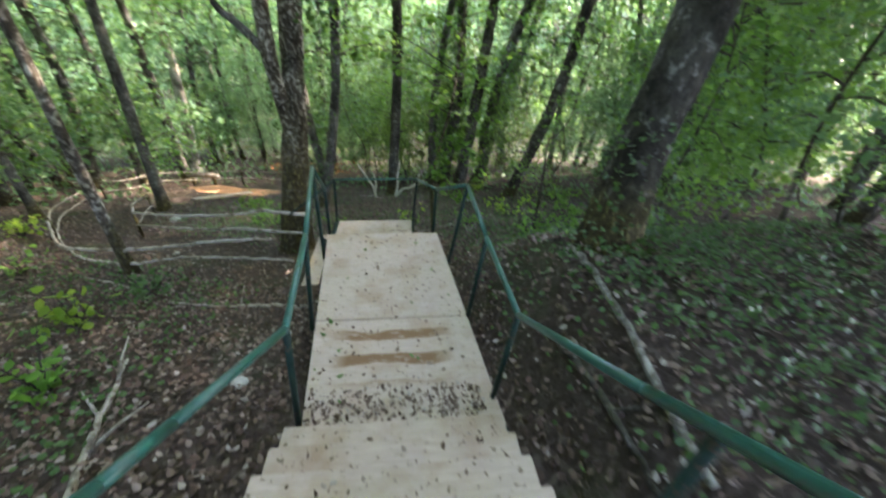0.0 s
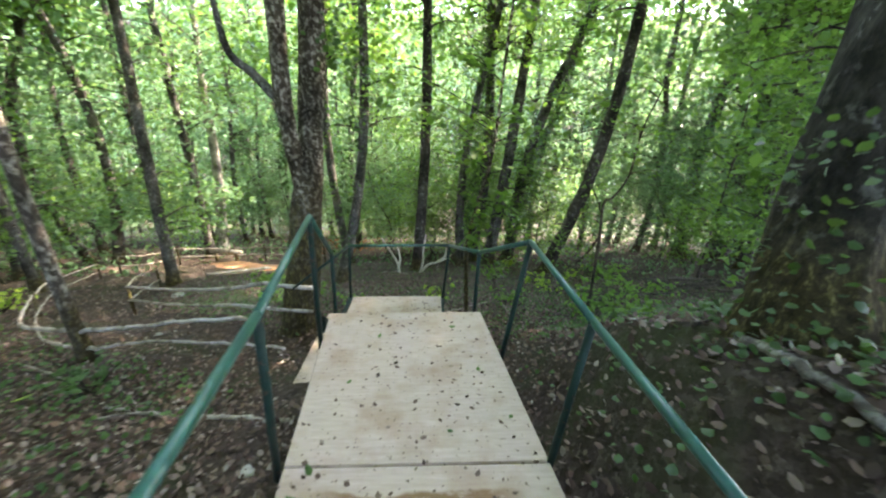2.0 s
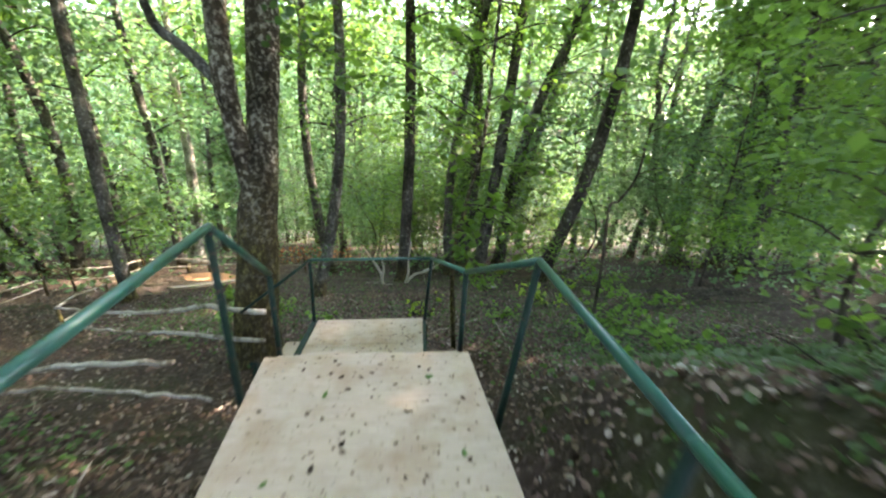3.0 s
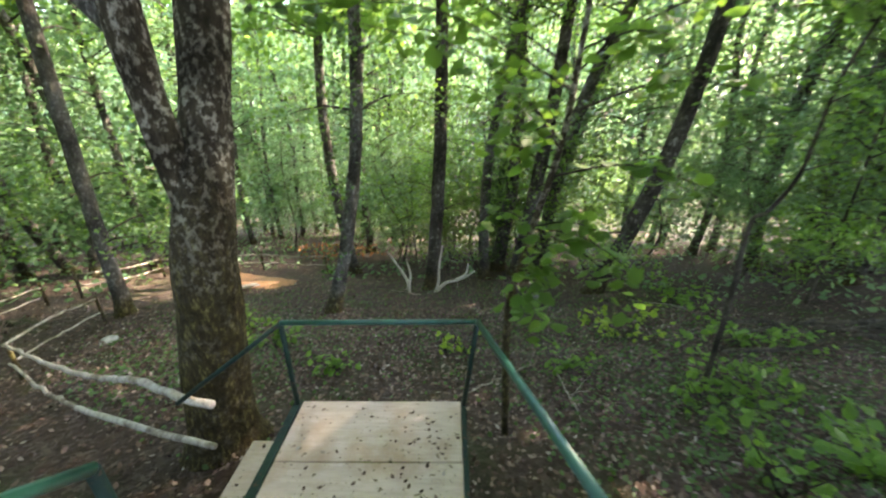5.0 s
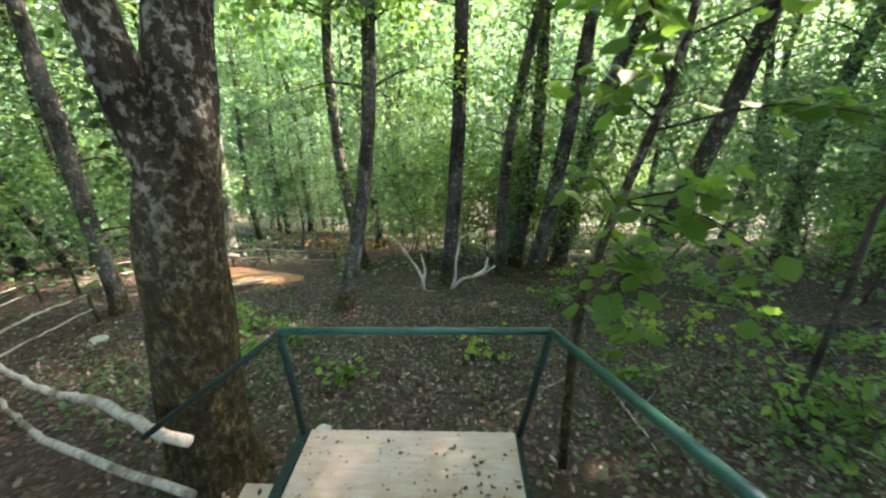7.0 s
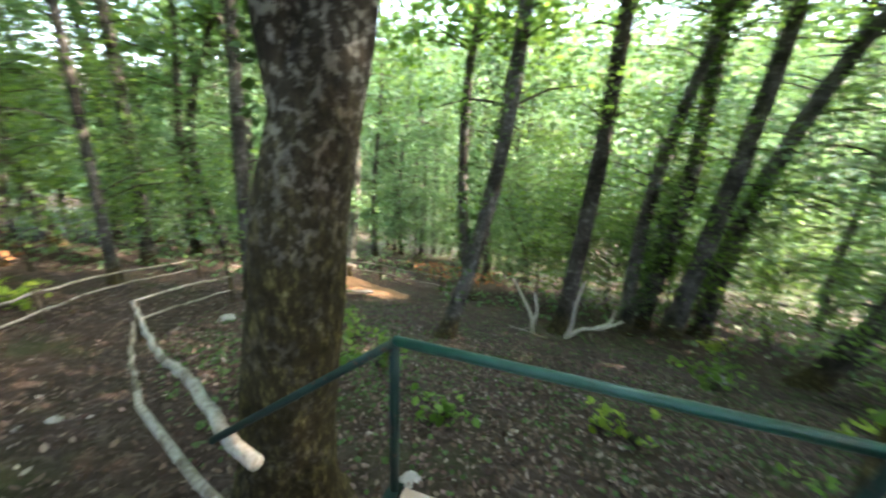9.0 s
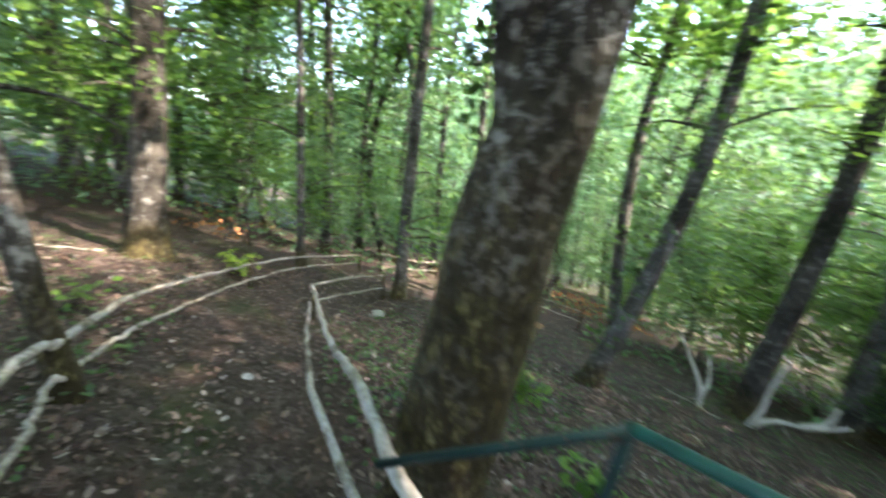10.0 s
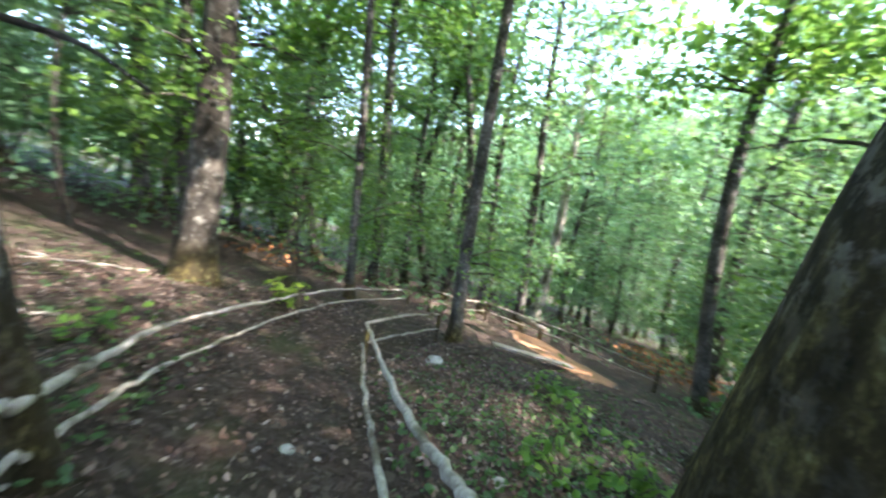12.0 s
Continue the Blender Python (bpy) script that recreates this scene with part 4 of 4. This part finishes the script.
def branch(pts, r0, r1, seed, m, label, twigs=0):
    t = root("fallen_branch", pts[0], label, "branch", "fallen branches")
    o = np.array(pts[0], float)
    line = spline(np.array(pts, float) - o, 5)
    rng = np.random.default_rng(seed)
    line = line + rng.normal(0, 0.006, line.shape)
    v, f = tube(line, np.linspace(r0, r1, len(line)), 8, 0.25, seed)
    obj("stem", v, f, m, t)
    for k in range(twigs):
        i = int(rng.uniform(0.3, 0.9) * len(line))
        d = rng.normal(0, 1, 3) * (1, 1, 0.4)
        d = d / np.linalg.norm(d) * rng.uniform(0.1, 0.35)
        d[2] = abs(d[2])
        v, f = tube([line[i], line[i] + d * 0.5 + (0, 0, 0.02), line[i] + d], [r1, r1 * 0.7, r1 * 0.3], 5)
        obj("twig", v, f, m, t)
    return t


branch([(x, y, max(z, gz(x, y) + 0.035)) for x, y, z in ((1.24, 2.05, 0.55), (1.225, 1.85, 0.51), (1.215, 1.7, 0.47), (1.21, 1.4, 0.42), (1.215, 1.13, 0.37), (1.22, 0.85, 0.31), (1.23, 0.55, 0.24))], 0.017, 0.023, 1, BARK_POLE, "greyish bare pole leaning against the bank")


def on_ground(x, y, dx, dy, length, n=4, lift=0.02):
    return [(x + dx * length * k / (n - 1), y + dy * length * k / (n - 1), gz(x + dx * length * k / (n - 1), y + dy * length * k / (n - 1)) + lift) for k in range(n)]


random.seed(12)
branch(on_ground(-1.3, 0.7, -0.42, 0.9, 1.4), 0.022, 0.012, 2, POLE, "pale fallen branch lying in leaf litter", 3)
branch(on_ground(0.98, 1.5, 0.1, -1.0, 1.1), 0.02, 0.014, 3, BARK_THIN, "brown fallen branch lying beside the steps", 2)
branch(on_ground(-0.85, 2.75, -0.95, 0.2, 1.5), 0.016, 0.01, 4, POLE, "thin pale stick lying on the ground", 2)
for k in range(46):
    for tries in range(50):
        x, y = random.uniform(-7, 5), random.uniform(0.5, 13)
        if not (-1.5 < x < 0.9 and y < 5.2) and path_mask(x, y) < 0.2:
            break
    a = random.uniform(0, 6.28)
    r = random.uniform(0.006, 0.016)
    branch(on_ground(x, y, math.cos(a), math.sin(a), random.uniform(0.4, 1.3), 4, 0.02), r, r * 0.5, 20 + k, random.choice((POLE, BARK_THIN, BARK_THIN)), "fallen stick lying in leaf litter", random.randint(0, 3))
for k in range(10):  # a heap of brushwood on the slope
    x, y = 4.2 + random.uniform(-0.9, 1.4), 7.0 + random.uniform(-0.6, 0.6)
    a = random.uniform(-0.5, 0.5)
    branch(on_ground(x, y, math.cos(a), -math.sin(a), random.uniform(0.8, 1.9), 4, 0.05 + 0.03 * k), 0.03, 0.012, 80 + k, BARK_THIN, "weathered branch in a heap of brushwood", 3)


SNAG = plain("bleached_wood", (0.62, 0.56, 0.46), 0.7, 14)


def snag(x, y):
    z = gz(x, y) - 0.05
    t = root("dead_snag", (x, y, z), "pale dead forked stems beside a tree", "dead wood")
    for k, pts in enumerate((((0.12, 0, 0), (0.2, -0.05, 0.35), (0.22, -0.1, 0.75), (0.3, -0.1, 1.2)), ((0.12, 0, 0.02), (0.35, -0.05, 0.3), (0.7, -0.1, 0.42), (1.0, -0.1, 0.62)), ((-0.45, 0, 0), (-0.5, 0, 0.35), (-0.72, 0, 0.75), (-0.9, 0, 1.05)), ((-0.47, 0, 0.2), (-0.42, 0, 0.5), (-0.5, 0, 0.85)), ((0.6, -0.1, 0.4), (0.8, -0.1, 0.55), (0.85, -0.1, 0.8)))):
        line = spline(pts, 4)
        v, f = tube(line, np.linspace(0.042, 0.014, len(line)), 7, 0.3, k)
        obj("stem", v, f, SNAG, t)


snag(-0.35, 10.35)

# limb of the fence tree
_l = spline([(-3.22, 3.87, 0.62), (-3.25, 4.0, 0.62), (-3.25, 4.15, 0.6), (-3.25, 4.32, 0.5)], 4)
_v, _f = tube(_l, np.linspace(0.014, 0.006, len(_l)), 7, 0.2, 3)
tagged(obj("dead_limb", _v, _f, BARK_DARK), "bare dead limb jutting from a slim tree", "branch", "fallen branches")

# ---- sunlit clearing down the trail ----


def draped(name, outline, lift, m, label, category):
    """A low heap laid over the ground inside an oval (x, y, rx, ry, turn)."""
    cx, cy, rx, ry, a = outline
    ca, sa = math.cos(radians(a)), math.sin(radians(a))
    v, f = [], []
    rings, sides = 9, 40
    for i in range(rings + 1):
        q = i / rings
        for j in range(sides):
            t = 2 * math.pi * j / sides
            w = 1 + 0.18 * noise.noise(Vector((math.cos(t) * 2, math.sin(t) * 2, cx)))
            px, py = math.cos(t) * rx * q * w, math.sin(t) * ry * q * w
            x, y = cx + px * ca - py * sa, cy + px * sa + py * ca
            v.append((x, y, gz(x, y) + lift * (1 - q ** 3) - 0.03 * q ** 6 + 0.02 * noise.noise(Vector((x * 3, y * 3, 1))) * (1 - q)))
    f = [(i * sides + j, i * sides + (j + 1) % sides, (i + 1) * sides + (j + 1) % sides, (i + 1) * sides + j) for i in range(rings) for j in range(sides)]
    return tagged(obj(name, v, f, m), label, category, kind="structure")


draped("bare_earth", (-5.9, 12.5, 2.4, 0.9, -32), 0.07, EARTH, "bare reddish earth of the lower trail in sunlight", "ground")

plank = root("plank_bench", (0, 0, 0), "weathered grey plank lying beside the trail", "bench")
_a = (-5.0, 9.07)
_bm = box(-0.9, 0.9, -0.1, 0.1, 0.05, 0.09, 0.006, 0.003, 2)
for v in _bm.verts:
    v.co = Vector((-5.15 + v.co.x * 0.47 - v.co.y * 0.88, 10.4 + v.co.x * 0.88 + v.co.y * 0.47, v.co.z + gz(-5.15 + v.co.x * 0.47, 10.4 + v.co.x * 0.88) + 0.04))
part("board", _bm, PLANK, plank)

log_bench = root("log_bench", (0, 0, 0), "pale peeled log laid on short posts as a bench", "bench")
for (x0, y0, x1, y1) in ((-8.2, 14.2, -6.8, 13.6),):
    line = [(x0, y0, gz(x0, y0) + 0.42), ((x0 + x1) / 2, (y0 + y1) / 2, gz((x0 + x1) / 2, (y0 + y1) / 2) + 0.42), (x1, y1, gz(x1, y1) + 0.42)]
    v, f = tube(line, [0.09, 0.085, 0.08], 12, 0.1, 3)
    obj("seat", v, f, POLE, log_bench)
    for q in (0.15, 0.85):
        x, y = x0 + (x1 - x0) * q, y0 + (y1 - y0) * q
        v, f = tube([(x, y, gz(x, y) - 0.1), (x, y, gz(x, y) + 0.38)], [0.06, 0.06], 10, 0.1, 2)
        obj("leg", v, f, BARK_DARK, log_bench)

# trail rails farther down
fence3 = root("pole_fence", (0, 0, 0), "low rail of pale poles beside the lower trail", "fence", "pole fences")
for k, (a, b) in enumerate((((-8.6, 13.0), (-6.4, 14.6)), ((-6.4, 14.6), (-3.8, 13.6)), ((-8.2, 10.2), (-8.6, 13.0)))):
    for h in (0.3, 0.58):
        mid = ((a[0] + b[0]) / 2, (a[1] + b[1]) / 2)
        pole([(a[0], a[1], gz(*a) + h), (mid[0], mid[1], gz(*mid) + h - 0.03), (b[0], b[1], gz(*b) + h)], 0.022, 0.016, 60 + k, fence3)
    stake(a[0], a[1], 0.66, fence3)
    stake(b[0], b[1], 0.66, fence3)


def stone(x, y, r, seed, label="pale stone half sunk in the ground"):
    bm = bmesh.new()
    bmesh.ops.create_icosphere(bm, subdivisions=3, radius=r)
    for v in bm.verts:
        v.co *= 1 + 0.35 * noise.noise(v.co * (1.2 / r) + Vector((seed, 0, 0)))
        v.co.z *= 0.55
    me = bpy.data.meshes.new("stone")
    bm.to_mesh(me)
    bm.free()
    me.materials.append(STONE)
    ob = new("stone", me)
    ob.location = (x, y, gz(x, y) + r * 0.15)
    tagged(ob, label, "stone", "stones")


stone(-4.7, 7.25, 0.11, 1, "pale flat stone lying beside the path fence")
for k, (x, y, r) in enumerate(((-1.1, 5.45, 0.06), (-1.0, 1.65, 0.05), (1.9, 9.6, 0.12), (-2.6, 5.9, 0.05), (-0.9, 2.3, 0.04), (-3.3, 4.9, 0.04), (1.4, 2.9, 0.06))):
    stone(x, y, r, 5 + k)

# rusty dead foliage
for k, (x, y, n) in enumerate(((-4.8, 16.3, 170), (-3.4, 16.6, 80), (-9.3, 6.6, 60))):
    rng = np.random.default_rng(400 + k)
    p = np.stack([rng.normal(x, 0.5, n), rng.normal(y, 0.3, n), rng.uniform(0.1, 0.7, n)], 1)
    p[:, 2] += [gz(a, b) for a, b in p[:, :2]]
    tagged(leaves("rusty_brush", p, rng.uniform(0.08, 0.15, n), BRACKEN, rng=rng), "rust-brown withered foliage on a fallen branch", "brush", kind="stuff")

# ---- leaves ----
_r = np.random.default_rng(31)
_q = np.vstack([_r.uniform((-7, -1), (5, 9), (52000, 2)), _r.uniform((0.6, -0.5), (3.0, 4.5), (1500, 2)), _r.uniform((-3.0, -0.5), (-0.6, 4.5), (5000, 2)), _r.uniform((-11, 6), (8, 16), (16000, 2))])
_q = np.array([p for p in _q if not (-0.62 < p[0] < 0.62 and p[1] < 3.2) and not (-1.2 < p[0] < 0.25 and 3.1 < p[1] < 4.95)])
_keep = _r.uniform(0, 1, len(_q))
_p = np.array([(x, y, gz(x, y) + 0.008 + 0.009 * (i % 4)) for i, (x, y) in enumerate(_q) if _keep[i] > 0.55 * path_mask(x, y)])
tagged(leaves("leaf_litter", _p, _r.uniform(0.025, 0.06, len(_p)), DEAD_LEAF, rng=_r, droop=0.0, flat=0.4, width=0.3), "fallen brown leaves scattered over the forest floor", "leaf litter", kind="stuff")

# leaves fallen on the boards
_l = []
for n, x0, x1, y0, y1, z in ((110, -0.55, 0.5, 1.9, 3.25, 0.003), (70, -0.5, 0.52, 1.15, 1.9, 0.003), (520, -0.48, 0.54, 1.13, 1.4, 0.003), (60, -0.84, 0.15, 3.95, 4.87, LOW + 0.003), (45, -0.3, 0.15, 4.0, 4.8, LOW + 0.003), (22, -1.13, -0.95, 3.5, 4.6, LOW - 0.097)):
    _l.append(np.stack([_r.uniform(x0, x1, n), _r.uniform(y0, y1, n), _r.uniform(z, z + 0.006, n)], 1))
for i in range(5):
    y1, z = 1.12 - GOING * i, RISER * (i + 1) + 0.003
    _l.append(np.stack([_r.uniform(-0.45, 0.55, 22), _r.uniform(y1 - GOING, y1 - 0.02, 22), np.full(22, z)], 1))
_l = np.vstack(_l)
tagged(leaves("fallen_leaves", _l, _r.uniform(0.012, 0.038, len(_l)), DEAD_LEAF, rng=_r, droop=0.0, flat=0.12, width=0.3), "small dark fallen leaves strewn over the boards", "leaf litter", kind="stuff")
_l = np.stack([_r.uniform(-0.5, 0.45, 14), _r.uniform(1.3, 3.1, 14), np.full(14, 0.008)], 1)
tagged(leaves("green_leaves", _l, _r.uniform(0.03, 0.055, 14), LEAF_IVY, rng=_r, droop=0, flat=0.15), "few small green leaves lying on the boards", "leaf litter", kind="stuff")

# ---- the plan brought to metres ----
bpy.context.view_layer.update()
for ob in list(scene.objects):
    if ob.parent is None and ob.type in {"MESH", "EMPTY"}:
        ob.matrix_world = Matrix.Scale(UNIT, 4) @ ob.matrix_world
